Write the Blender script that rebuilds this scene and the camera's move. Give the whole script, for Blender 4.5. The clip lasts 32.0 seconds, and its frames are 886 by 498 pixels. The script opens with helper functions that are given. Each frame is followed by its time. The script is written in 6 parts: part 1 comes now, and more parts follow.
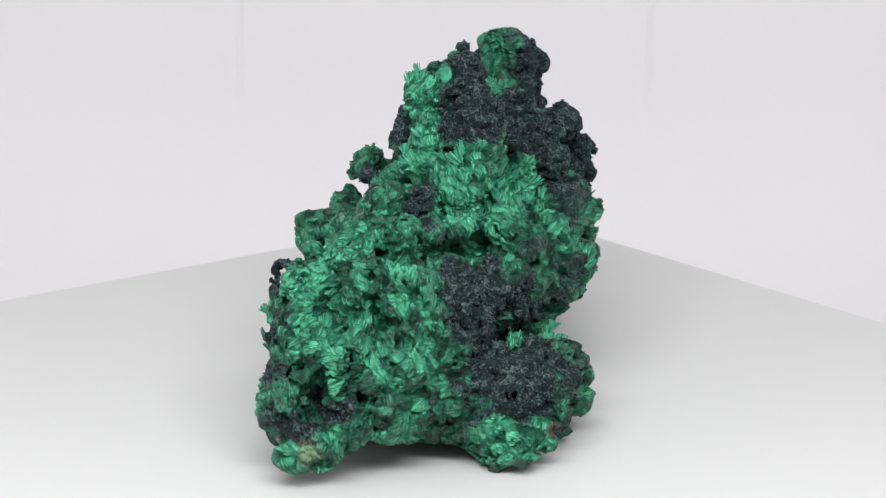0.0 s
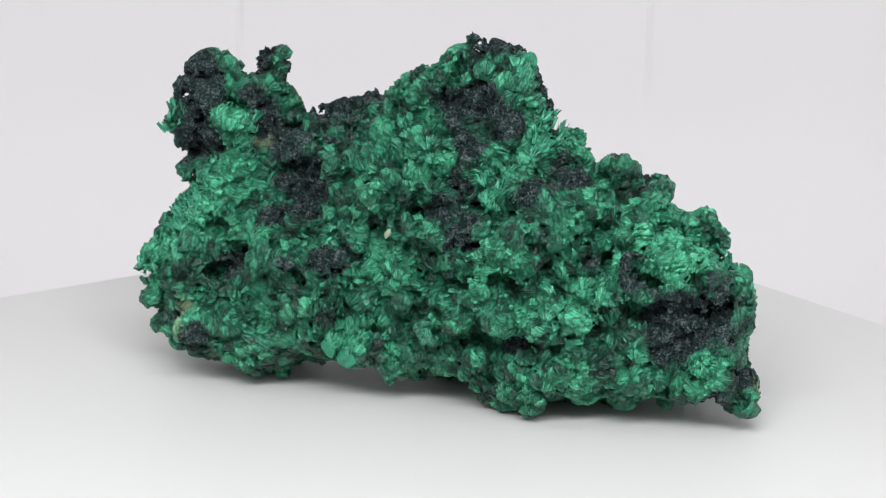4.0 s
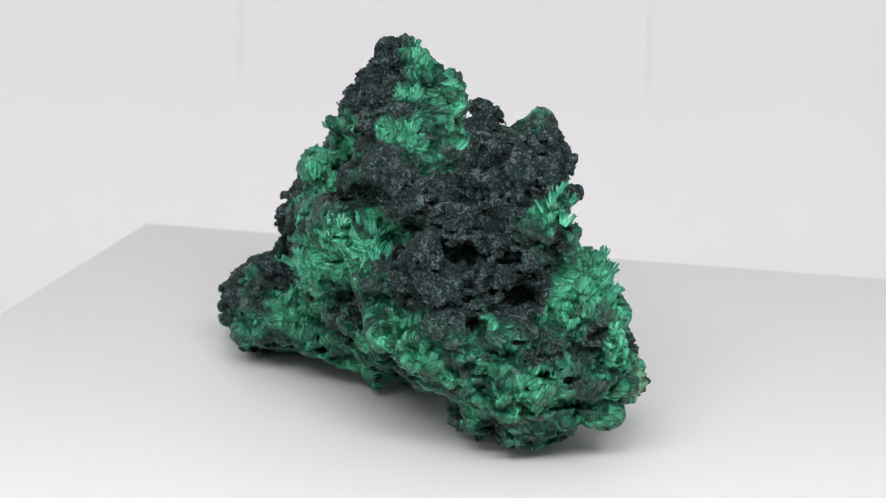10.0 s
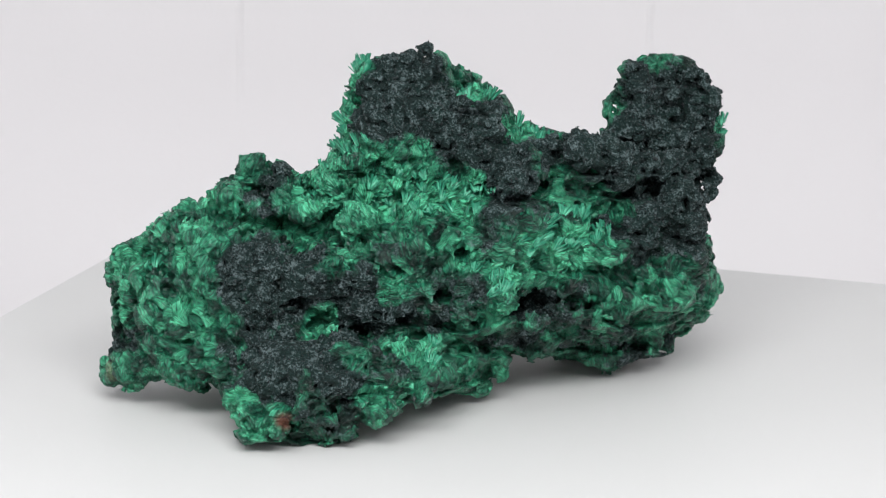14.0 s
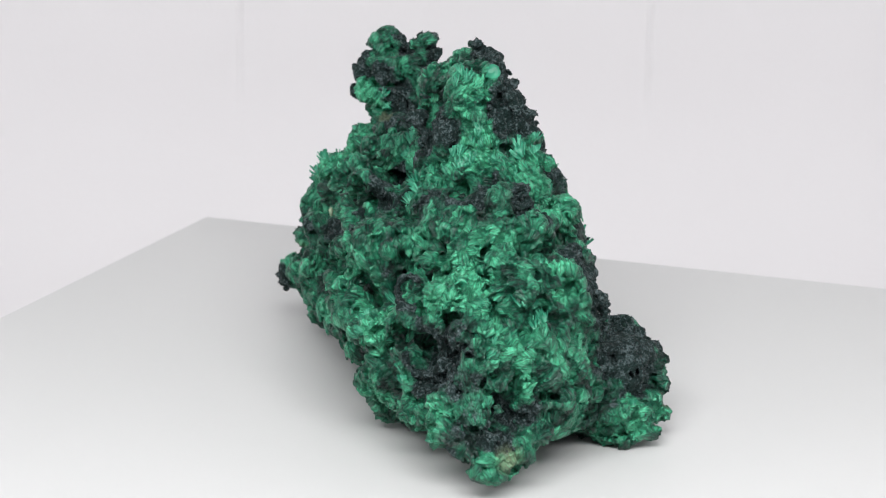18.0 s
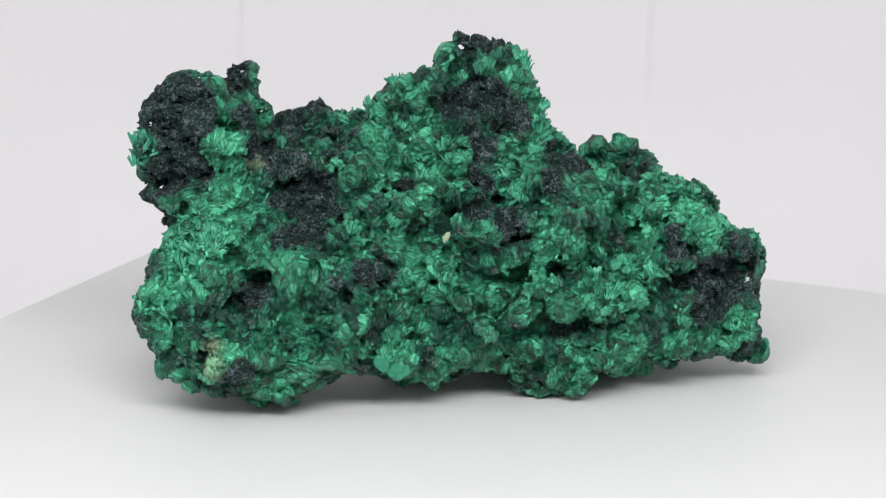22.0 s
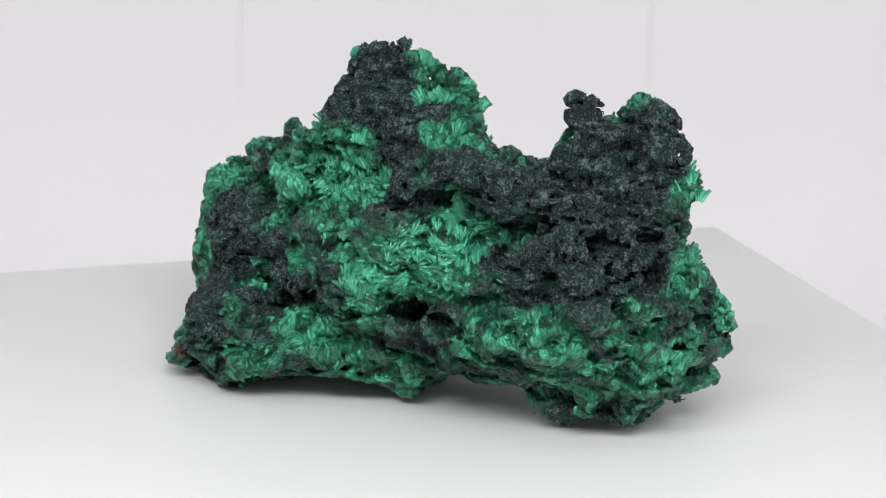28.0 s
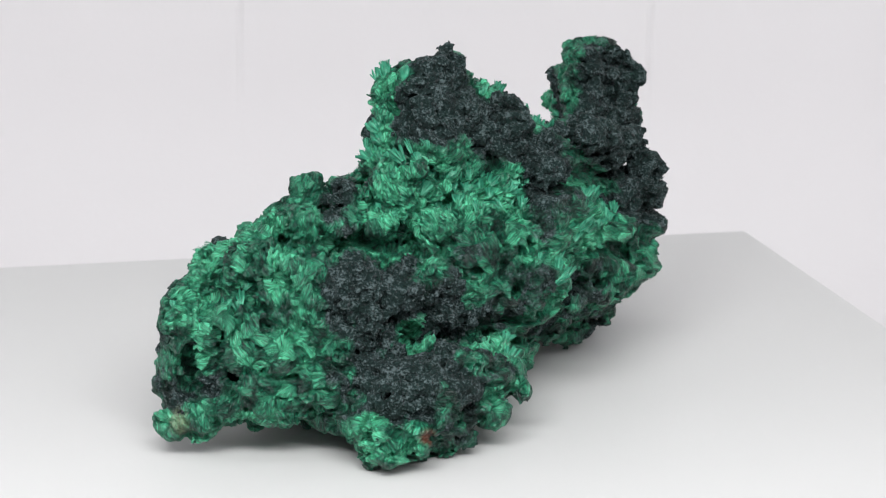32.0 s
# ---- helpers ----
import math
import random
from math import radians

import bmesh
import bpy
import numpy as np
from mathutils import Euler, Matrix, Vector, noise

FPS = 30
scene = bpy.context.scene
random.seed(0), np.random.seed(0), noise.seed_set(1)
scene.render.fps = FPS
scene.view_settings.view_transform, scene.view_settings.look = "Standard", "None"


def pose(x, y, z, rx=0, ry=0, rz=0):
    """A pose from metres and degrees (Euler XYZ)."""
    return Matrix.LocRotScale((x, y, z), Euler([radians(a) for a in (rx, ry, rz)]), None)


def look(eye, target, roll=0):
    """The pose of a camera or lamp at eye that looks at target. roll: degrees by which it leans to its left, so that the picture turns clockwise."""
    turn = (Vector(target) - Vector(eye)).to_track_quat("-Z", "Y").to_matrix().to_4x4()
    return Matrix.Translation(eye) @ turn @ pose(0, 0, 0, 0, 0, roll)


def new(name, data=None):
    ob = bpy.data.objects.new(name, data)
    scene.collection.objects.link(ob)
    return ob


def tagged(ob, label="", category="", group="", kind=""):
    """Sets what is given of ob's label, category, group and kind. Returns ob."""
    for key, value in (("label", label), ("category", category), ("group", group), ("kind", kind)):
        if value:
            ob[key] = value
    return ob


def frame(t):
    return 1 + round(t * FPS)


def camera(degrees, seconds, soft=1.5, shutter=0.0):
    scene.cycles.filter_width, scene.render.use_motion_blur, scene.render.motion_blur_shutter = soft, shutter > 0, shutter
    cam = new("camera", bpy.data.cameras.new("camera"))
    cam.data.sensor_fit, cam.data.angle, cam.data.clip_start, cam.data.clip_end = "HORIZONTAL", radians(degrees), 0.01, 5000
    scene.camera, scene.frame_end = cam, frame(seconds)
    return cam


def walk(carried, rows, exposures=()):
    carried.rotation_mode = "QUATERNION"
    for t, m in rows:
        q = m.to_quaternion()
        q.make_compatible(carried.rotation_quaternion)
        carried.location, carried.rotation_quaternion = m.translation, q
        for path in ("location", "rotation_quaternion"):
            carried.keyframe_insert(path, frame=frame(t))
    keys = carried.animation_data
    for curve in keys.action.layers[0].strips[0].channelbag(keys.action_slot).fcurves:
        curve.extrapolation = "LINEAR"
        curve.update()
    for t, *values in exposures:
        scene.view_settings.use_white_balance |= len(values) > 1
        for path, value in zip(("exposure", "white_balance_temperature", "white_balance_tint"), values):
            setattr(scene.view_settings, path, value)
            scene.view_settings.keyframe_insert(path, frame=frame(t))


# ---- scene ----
# ---- camera: fixed on its stand before the turntable ----
cam = camera(23.27, 32.0, soft=1.1)
cam.data.dof.use_dof, cam.data.dof.focus_distance, cam.data.dof.aperture_fstop = True, 0.485, 40.0
EYE = Vector((0.0, -0.5, 0.16676))
STAND = look(EYE, EYE + Vector((0.00177, 1.0, -0.2656)), 0.6)
walk(cam, [(0.0, STAND), (32.0, STAND)])
TURN = 21.703          # degrees a second, anticlockwise from above

# ---- light: an unseen white box open to the front, light panels added out of view ----
world = bpy.data.worlds.new("studio_world")
scene.world = world
world.use_nodes = True
world.node_tree.nodes["Background"].inputs[0].default_value = (0.93, 0.96, 1.0, 1)
world.node_tree.nodes["Background"].inputs[1].default_value = 0.51


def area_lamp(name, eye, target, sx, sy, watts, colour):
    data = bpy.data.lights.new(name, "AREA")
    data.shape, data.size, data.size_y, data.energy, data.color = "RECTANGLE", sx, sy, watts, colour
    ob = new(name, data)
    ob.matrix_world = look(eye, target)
    return tagged(ob, "white light panel added out of view above the rock", "lamp", kind="structure")


# both panels are added out of view to light rock, board and sheet
area_lamp("unseen_panel_front", (0.0, -0.47, 0.42), (0.0, -0.27, 0.0), 0.60, 0.14, 5.5, (0.985, 0.985, 1.0))
area_lamp("unseen_panel_middle", (0.0, -0.22, 0.50), (0.0, -0.20, 0.0), 0.40, 0.10, 0.3, (0.97, 0.985, 1.0))
scene.view_settings.exposure = 0.0


# ---- materials ----
def material(name):
    m = bpy.data.materials.new(name)
    m.use_nodes = True
    t = m.node_tree
    return m, t, t.nodes["Principled BSDF"]


def node(t, kind, **sets):
    n = t.nodes.new(kind)
    for key, value in sets.items():
        n.inputs[key].default_value = value
    return n


def ramp(t, fac, stops):
    n = t.nodes.new("ShaderNodeValToRGB")
    el = n.color_ramp.elements
    while len(el) < len(stops):
        el.new(0.5)
    for e, (p, c) in zip(el, stops):
        e.position, e.color = p, (*c, 1)
    t.links.new(fac, n.inputs[0])
    return n.outputs[0]


def blend(t, fac, a, b, how="MIX"):
    n = t.nodes.new("ShaderNodeMix")
    n.data_type, n.blend_type = "RGBA", how
    for socket, value in ((n.inputs[0], fac), (n.inputs[6], a), (n.inputs[7], b)):
        if isinstance(value, bpy.types.NodeSocket):
            t.links.new(value, socket)
        else:
            socket.default_value = value if isinstance(value, float) else (*value, 1)
    return n.outputs[2]


def maths(t, how, a, b):
    n = t.nodes.new("ShaderNodeMath")
    n.operation = how
    for socket, value in ((n.inputs[0], a), (n.inputs[1], b)):
        if isinstance(value, bpy.types.NodeSocket):
            t.links.new(value, socket)
        else:
            socket.default_value = value
    return n.outputs[0]


def plain_white(name, colour, rough, scale, amount):
    m, t, bsdf = material(name)
    co = t.nodes.new("ShaderNodeTexCoord").outputs["Object"]
    fine = node(t, "ShaderNodeTexNoise", Scale=scale, Detail=4.0)
    wide = node(t, "ShaderNodeTexNoise", Scale=7.0, Detail=2.0)
    for n in (fine, wide):
        t.links.new(co, n.inputs["Vector"])
    dirt = blend(t, wide.outputs[0], tuple(c * 0.975 for c in colour), colour)
    t.links.new(dirt, bsdf.inputs["Base Color"])
    bsdf.inputs["Roughness"].default_value = rough
    bump = node(t, "ShaderNodeBump", Strength=amount, Distance=0.0004)
    t.links.new(fine.outputs[0], bump.inputs["Height"])
    t.links.new(bump.outputs[0], bsdf.inputs["Normal"])
    return m


BOARD_WHITE = plain_white("white_board", (0.585, 0.585, 0.575), 0.55, 900.0, 0.05)
CLOTH_WHITE = plain_white("white_backdrop_sheet", (0.722, 0.703, 0.707), 0.8, 500.0, 0.15)
BOX_WHITE = plain_white("white_box_lining", (0.74, 0.74, 0.75), 0.8, 300.0, 0.1)

BRIGHT, MID, DEEP = (0.068, 0.42, 0.225), (0.018, 0.170, 0.092), (0.006, 0.062, 0.036)


def attribute(t, name):
    n = t.nodes.new("ShaderNodeAttribute")
    n.attribute_name = name
    return n


def stone_material():
    """Fibrous green mineral with a black velvety crust; 'comb' runs across and along the fibres of each fan, in millimetres."""
    m, t, bsdf = material("green_mineral_with_black_crust")
    link = t.links.new
    co = t.nodes.new("ShaderNodeTexCoord").outputs["Object"]
    crust, silky, rust, ochre, own = (attribute(t, n).outputs["Fac"] for n in ("crust", "silky", "rust", "ochre", "tone"))
    comb = attribute(t, "comb").outputs["Vector"]
    wide = node(t, "ShaderNodeTexNoise", Scale=130.0, Detail=3.0, Roughness=0.6)
    mid = node(t, "ShaderNodeTexNoise", Scale=420.0, Detail=4.0, Roughness=0.65)
    fine = node(t, "ShaderNodeTexNoise", Scale=1900.0, Detail=3.0, Roughness=0.7)
    knobs = node(t, "ShaderNodeTexVoronoi", Scale=1250.0)
    for n in (wide, mid, fine, knobs):
        link(co, n.inputs["Vector"])
    # fibres: fine across, long along
    stretch = t.nodes.new("ShaderNodeMapping")
    stretch.inputs["Scale"].default_value = (2.1, 0.22, 1.0)
    link(comb, stretch.inputs["Vector"])
    fibre = node(t, "ShaderNodeTexNoise", Scale=1.0, Detail=3.0, Roughness=0.65, Distortion=0.3)
    link(stretch.outputs[0], fibre.inputs["Vector"])
    thread = t.nodes.new("ShaderNodeMapping")
    thread.inputs["Scale"].default_value = (6.5, 0.5, 1.0)
    link(comb, thread.inputs["Vector"])
    hair = node(t, "ShaderNodeTexNoise", Scale=1.0, Detail=1.0)
    link(thread.outputs[0], hair.inputs["Vector"])
    tone = maths(t, "MULTIPLY", maths(t, "SUBTRACT", own, 0.5), 0.22)
    for n, w in ((wide, 0.45), (mid, 0.35), (fibre, 0.55)):
        tone = maths(t, "ADD", tone, maths(t, "MULTIPLY", maths(t, "SUBTRACT", n.outputs[0], 0.5), w))
    tone = maths(t, "ADD", tone, maths(t, "MULTIPLY", silky, 0.10))
    green = ramp(t, maths(t, "ADD", tone, 0.56), [(0.36, (0.002, 0.013, 0.009)), (0.46, DEEP), (0.56, MID), (0.74, BRIGHT)])
    streak = ramp(t, hair.outputs[0], [(0.34, (0.28, 0.30, 0.29)), (0.5, (0.95, 0.95, 0.95)), (0.66, (1.5, 1.4, 1.5))])
    green = blend(t, 0.8, green, streak, "MULTIPLY")
    speck = maths(t, "ADD", maths(t, "MULTIPLY", mid.outputs[0], 0.5), maths(t, "MULTIPLY", fine.outputs[0], 0.5))
    # lit knob tops, glints and dark creases of the crust painted into its colour
    speck = maths(t, "ADD", speck, maths(t, "MULTIPLY", maths(t, "SUBTRACT", 0.42, knobs.outputs[0]), 0.12))
    black = ramp(t, speck, [(0.41, (0.0015, 0.003, 0.004)), (0.50, (0.012, 0.022, 0.024)), (0.585, (0.135, 0.175, 0.18))])
    black = blend(t, maths(t, "MULTIPLY", wide.outputs[0], 0.45), black, (0.008, 0.050, 0.036))
    edge = maths(t, "ADD", crust, maths(t, "MULTIPLY", maths(t, "SUBTRACT", mid.outputs[0], 0.5), 0.8))
    mask = ramp(t, edge, [(0.40, (0, 0, 0)), (0.62, (1, 1, 1))])
    colour = blend(t, mask, green, black)
    colour = blend(t, rust, colour, (0.09, 0.035, 0.02))
    colour = blend(t, maths(t, "MULTIPLY", maths(t, "MULTIPLY", ochre, fine.outputs[0]), 0.8), colour, (0.36, 0.45, 0.25))
    link(colour, bsdf.inputs["Base Color"])
    link(ramp(t, mask, [(0.0, (0.36, 0.36, 0.36)), (1.0, (0.72, 0.72, 0.72))]), bsdf.inputs["Roughness"])
    link(ramp(t, mask, [(0.0, (0.5, 0.5, 0.5)), (1.0, (0.25, 0.25, 0.25))]), bsdf.inputs["Specular IOR Level"])
    combed = maths(t, "ADD", maths(t, "MULTIPLY", fibre.outputs[0], 0.9), maths(t, "MULTIPLY", hair.outputs[0], 0.45))
    grainy = maths(t, "SUBTRACT", fine.outputs[0], maths(t, "MULTIPLY", knobs.outputs[0], 0.8))
    height = t.nodes.new("ShaderNodeMix")
    link(mask, height.inputs[0])
    link(combed, height.inputs[2])
    link(grainy, height.inputs[3])
    total = maths(t, "ADD", height.outputs[0], maths(t, "MULTIPLY", mid.outputs[0], 0.5))
    bump = node(t, "ShaderNodeBump", Strength=1.0, Distance=0.0012)
    link(total, bump.inputs["Height"])
    link(bump.outputs[0], bsdf.inputs["Normal"])
    return m


def crystal_material(name, low, high, rough, own=0.28):
    """Silky crystal blades: each island has its own tone, with fine lengthwise streaks."""
    m, t, bsdf = material(name)
    link = t.links.new
    geo = t.nodes.new("ShaderNodeNewGeometry")
    co = t.nodes.new("ShaderNodeTexCoord").outputs["Object"]
    wide = node(t, "ShaderNodeTexNoise", Scale=160.0, Detail=2.0)
    fine = node(t, "ShaderNodeTexNoise", Scale=1500.0, Detail=2.0)
    link(co, wide.inputs["Vector"])
    link(co, fine.inputs["Vector"])
    patch = node(t, "ShaderNodeTexNoise", Scale=430.0, Detail=2.0, Roughness=0.6)
    link(co, patch.inputs["Vector"])
    tone = maths(t, "ADD", maths(t, "MULTIPLY", geo.outputs["Random Per Island"], own), maths(t, "MULTIPLY", wide.outputs[0], 0.6))
    tone = maths(t, "ADD", tone, maths(t, "MULTIPLY", patch.outputs[0], 0.75))
    colour = ramp(t, tone, [(0.44 + 0.5 * own, low), (0.66 + 0.5 * own, tuple((a * b) ** 0.5 for a, b in zip(low, high))), (0.86 + 0.5 * own, high)])
    colour = blend(t, maths(t, "MULTIPLY", fine.outputs[0], 0.4), colour, low)
    link(colour, bsdf.inputs["Base Color"])
    bsdf.inputs["Roughness"].default_value = rough
    bsdf.inputs["Specular IOR Level"].default_value = 0.4
    return m


STONE = stone_material()
BLADE = crystal_material("green_crystal_blade", (0.003, 0.026, 0.015), (0.075, 0.50, 0.28), 0.34)
SILKY = crystal_material("silky_green_crystal", (0.005, 0.065, 0.036), (0.075, 0.41, 0.235), 0.28)
SPRAY = crystal_material("pale_green_crystal_spray", (0.014, 0.15, 0.085), (0.11, 0.46, 0.29), 0.28)
GRAIN = crystal_material("black_crust_grain", (0.004, 0.007, 0.008), (0.065, 0.090, 0.086), 0.55, 0.35)
FLAKE = crystal_material("green_crystal_flake", (0.003, 0.020, 0.013), (0.050, 0.33, 0.19), 0.34, 0.3)
LOBE = crystal_material("smooth_green_shell", (0.014, 0.15, 0.085), (0.055, 0.38, 0.22), 0.45)
CHIP = plain_white("bone_sliver", (0.25, 0.31, 0.21), 0.6, 900.0, 0.3)


def mesh_object(name, bm, mat, smooth=True):
    me = bpy.data.meshes.new(name)
    bm.to_mesh(me)
    bm.free()
    me.materials.append(mat)
    if smooth:
        me.polygons.foreach_set("use_smooth", [True] * len(me.polygons))
    return new(name, me)


# ---- the light box: floor and back in one swept sheet, unseen sides and roof added to bounce light ----
def backdrop():
    """One white sheet: flat under the turntable, swept up in a cove, with two faint upright creases."""
    bm = bmesh.new()
    floor_z, back, cove, top = -0.085, 0.34, 0.10, 0.68
    profile = [(-0.45, floor_z), (-0.1, floor_z), (0.1, floor_z)]
    for i in range(13):
        a = math.pi / 2 * i / 12
        profile.append((back - cove + cove * math.sin(a), floor_z + cove - cove * math.cos(a)))
    profile += [(back, z) for z in (0.05, 0.12, 0.2, 0.3, 0.45, top)]
    creases = (-0.0793, 0.0822)
    xs = sorted([-0.45, -0.3, -0.18, 0.0, 0.18, 0.3, 0.45] + [c + d for c in creases for d in (-0.02, -0.0022, -0.0010, 0.0, 0.0010, 0.0022, 0.02)])
    rows = []
    for y, z in profile:
        line = []
        for x in xs:
            dent = max(0.0, 1 - min(abs(x - c) for c in creases) / 0.0010) * 0.0009
            lift = 1.0 if y >= back - 1e-6 else 0.0
            line.append(bm.verts.new((x, y + dent * lift, z)))
        rows.append(line)
    for a, b in zip(rows, rows[1:]):
        for i in range(len(xs) - 1):
            bm.faces.new((a[i], a[i + 1], b[i + 1], b[i]))
    ob = mesh_object("backdrop", bm, CLOTH_WHITE)
    solid = ob.modifiers.new("thickness", "SOLIDIFY")
    solid.thickness, solid.offset = 0.002, -1
    return tagged(ob, "seamless white paper backdrop with two faint upright creases", "backdrop", kind="structure")


def slab(name, lo, hi, label, category):
    bm = bmesh.new()
    bmesh.ops.create_cube(bm, size=1.0)
    for v in bm.verts:
        v.co = Vector([a + (b - a) * (c + 0.5) for a, b, c in zip(lo, hi, v.co)])
    bmesh.ops.bevel(bm, geom=bm.edges[:], offset=0.001, segments=1, affect="EDGES")
    return tagged(mesh_object(name, bm, BOX_WHITE, False), label, category, kind="structure")


backdrop()
# side walls and roof are unseen; their white throws fill light onto the rock
slab("bounce_wall_west", (-0.47, -0.46, -0.10), (-0.455, 0.36, 0.69), "unseen white side wall added to bounce light", "wall")
slab("bounce_wall_east", (0.455, -0.46, -0.10), (0.47, 0.36, 0.69), "unseen white side wall added to bounce light", "wall")
slab("ceiling", (-0.47, -0.46, 0.69), (0.47, 0.36, 0.70), "unseen white roof added to bounce light", "ceiling")
slab("floor", (-0.47, -0.46, -0.105), (0.47, 0.36, -0.089), "white base board of the light box", "floor")


# ---- the turntable: a square white board on a drum ----
def turntable():
    thing = tagged(new("turntable"), "square white board turning on a low drum", "turntable")
    bm = bmesh.new()
    bmesh.ops.create_cube(bm, size=1.0)
    side = 0.258
    for v in bm.verts:
        v.co = Vector((v.co.x * side, v.co.y * side, (v.co.z - 0.5) * 0.005))
    bmesh.ops.rotate(bm, verts=bm.verts, matrix=Matrix.Rotation(radians(38.6), 3, "Z"))
    bmesh.ops.bevel(bm, geom=bm.edges[:], offset=0.0012, segments=3, affect="EDGES")
    board = mesh_object("board", bm, BOARD_WHITE, False)
    bm = bmesh.new()
    bmesh.ops.create_cone(bm, cap_ends=True, segments=64, radius1=0.085, radius2=0.08, depth=0.079)
    bmesh.ops.translate(bm, verts=bm.verts, vec=(0, 0, -0.0445))
    drum = mesh_object("drum", bm, BOX_WHITE, False)
    for ob in (board, drum):
        ob.parent = thing
    return thing


table = turntable()

# ---- the specimen: rounded masses grown together, in millimetres about the turning axis ----
MASSES = []


def mass(*lumps):
    """Adds one region of the rock: each lump is x, y, z and radius."""
    MASSES.extend(lumps)


# flank low end far side
mass(
    (9.7, -31.4, 31.8, 10.1), (8.9, -41.3, 34.0, 5.9), (22.2, -43.8, 21.9, 3.6), (5.9, -48.0, 38.7, 3.5),
    (13.6, -46.6, 22.9, 3.4), (11.5, -40.4, 38.9, 3.3), (14.3, -36.4, 38.1, 3.3), (10.7, -50.5, 23.0, 3.2),
    (27.9, -36.9, 18.8, 3.1), (6.9, -52.6, 31.6, 3.0), (19.1, -52.1, 18.7, 3.0), (21.1, -48.0, 20.4, 2.8),
    (13.4, -32.8, 47.8, 2.8), (14.3, -31.4, 49.2, 2.7), (7.7, -53.9, 23.0, 2.7), (17.2, -32.5, 37.4, 2.6),
    (8.2, -44.3, 39.6, 2.6), (16.5, -42.3, 22.7, 2.6), (25.7, -40.4, 20.5, 2.1), (25.1, -46.5, 19.5, 1.8),
    (10.0, -54.0, 32.5, 1.3), (6.0, -59.0, 36.5, 1.2), (22.2, -26.9, 34.5, 1.1),
)
# flank low end near side
mass(
    (-4.2, -36.4, 21.5, 21.5), (-12.5, -41.5, 24.9, 19.3), (-4.8, -30.6, 19.0, 19.3), (-8.2, -27.5, 34.1, 16.1),
    (-4.1, -49.8, 28.3, 13.0), (-9.3, -54.8, 33.0, 10.9), (-18.4, -56.6, 31.6, 10.1), (-28.3, -48.0, 27.1, 9.1),
    (-7.9, -56.1, 38.6, 7.9), (-13.4, -32.2, 44.4, 7.8), (-22.4, -44.2, 34.3, 6.3), (-25.7, -54.6, 37.3, 5.7),
    (2.2, -47.1, 38.4, 5.5), (-25.5, -67.9, 24.3, 4.8), (-22.0, -68.0, 22.5, 4.8), (-15.3, -39.6, 48.6, 4.6),
    (-28.0, -68.0, 32.5, 4.6), (-20.0, -47.0, 45.5, 4.5), (-30.0, -61.0, 34.5, 4.5), (-14.0, -47.0, 48.5, 4.5),
    (-14.4, -46.1, 43.0, 4.2), (-11.2, -65.9, 33.8, 4.0), (-15.9, -61.0, 42.8, 4.0), (-30.8, -54.2, 35.3, 3.6),
)
# flank low end near side, smaller
mass(
    (-21.7, -25.2, 42.9, 3.5), (-3.2, -60.5, 38.1, 3.5), (-31.4, -66.4, 19.1, 3.5), (-30.8, -40.7, 32.4, 3.5),
    (4.2, -25.2, 47.0, 3.5), (-13.7, -67.8, 24.3, 3.4), (-26.0, -33.9, 32.5, 3.4), (-8.5, -44.8, 43.6, 3.4),
    (-7.0, -65.0, 25.3, 3.3), (-30.6, -67.4, 33.3, 3.2), (-33.6, -25.3, 24.7, 3.2), (-23.6, -30.5, 34.0, 3.2),
    (4.3, -39.3, 49.2, 3.2), (-32.0, -66.0, 24.5, 3.2), (1.4, -49.1, 41.7, 3.1), (-16.3, -54.3, 45.4, 3.1),
    (-27.9, -26.5, 28.5, 3.1), (-32.4, -44.8, 33.5, 3.1), (-3.7, -34.6, 48.5, 3.1), (-1.0, -59.4, 34.2, 3.1),
    (-25.1, -25.4, 28.2, 3.0), (3.6, -51.7, 37.8, 3.0), (-16.5, -68.5, 26.4, 3.0), (-21.3, -29.8, 45.1, 3.0),
)
# flank low end near side, smaller
mass(
    (-31.8, -64.1, 34.5, 2.9), (-29.5, -57.5, 34.2, 2.9), (-35.2, -32.6, 27.3, 2.9), (-20.3, -33.7, 46.9, 2.8),
    (-20.0, -66.4, 27.6, 2.8), (1.3, -55.4, 36.9, 2.8), (-28.1, -68.8, 18.2, 2.7), (-5.7, -62.5, 29.2, 2.7),
    (-29.8, -55.4, 38.7, 2.7), (-11.6, -62.8, 43.3, 2.6), (-11.2, -63.4, 23.8, 2.6), (-8.4, -41.2, 44.9, 2.6),
    (-33.6, -63.1, 19.6, 2.6), (-28.8, -36.9, 31.2, 2.6), (-28.0, -62.0, 39.5, 2.5), (-35.1, -39.7, 30.0, 2.3),
    (-32.0, -69.0, 29.5, 2.3), (-23.2, -53.3, 43.8, 2.3), (-11.0, -70.0, 18.5, 2.2), (-34.2, -52.4, 18.7, 2.2),
    (-21.6, -70.7, 30.9, 2.2), (-5.2, -61.5, 43.4, 2.1), (-13.9, -63.7, 39.3, 2.1), (-4.7, -64.6, 24.3, 2.1),
)
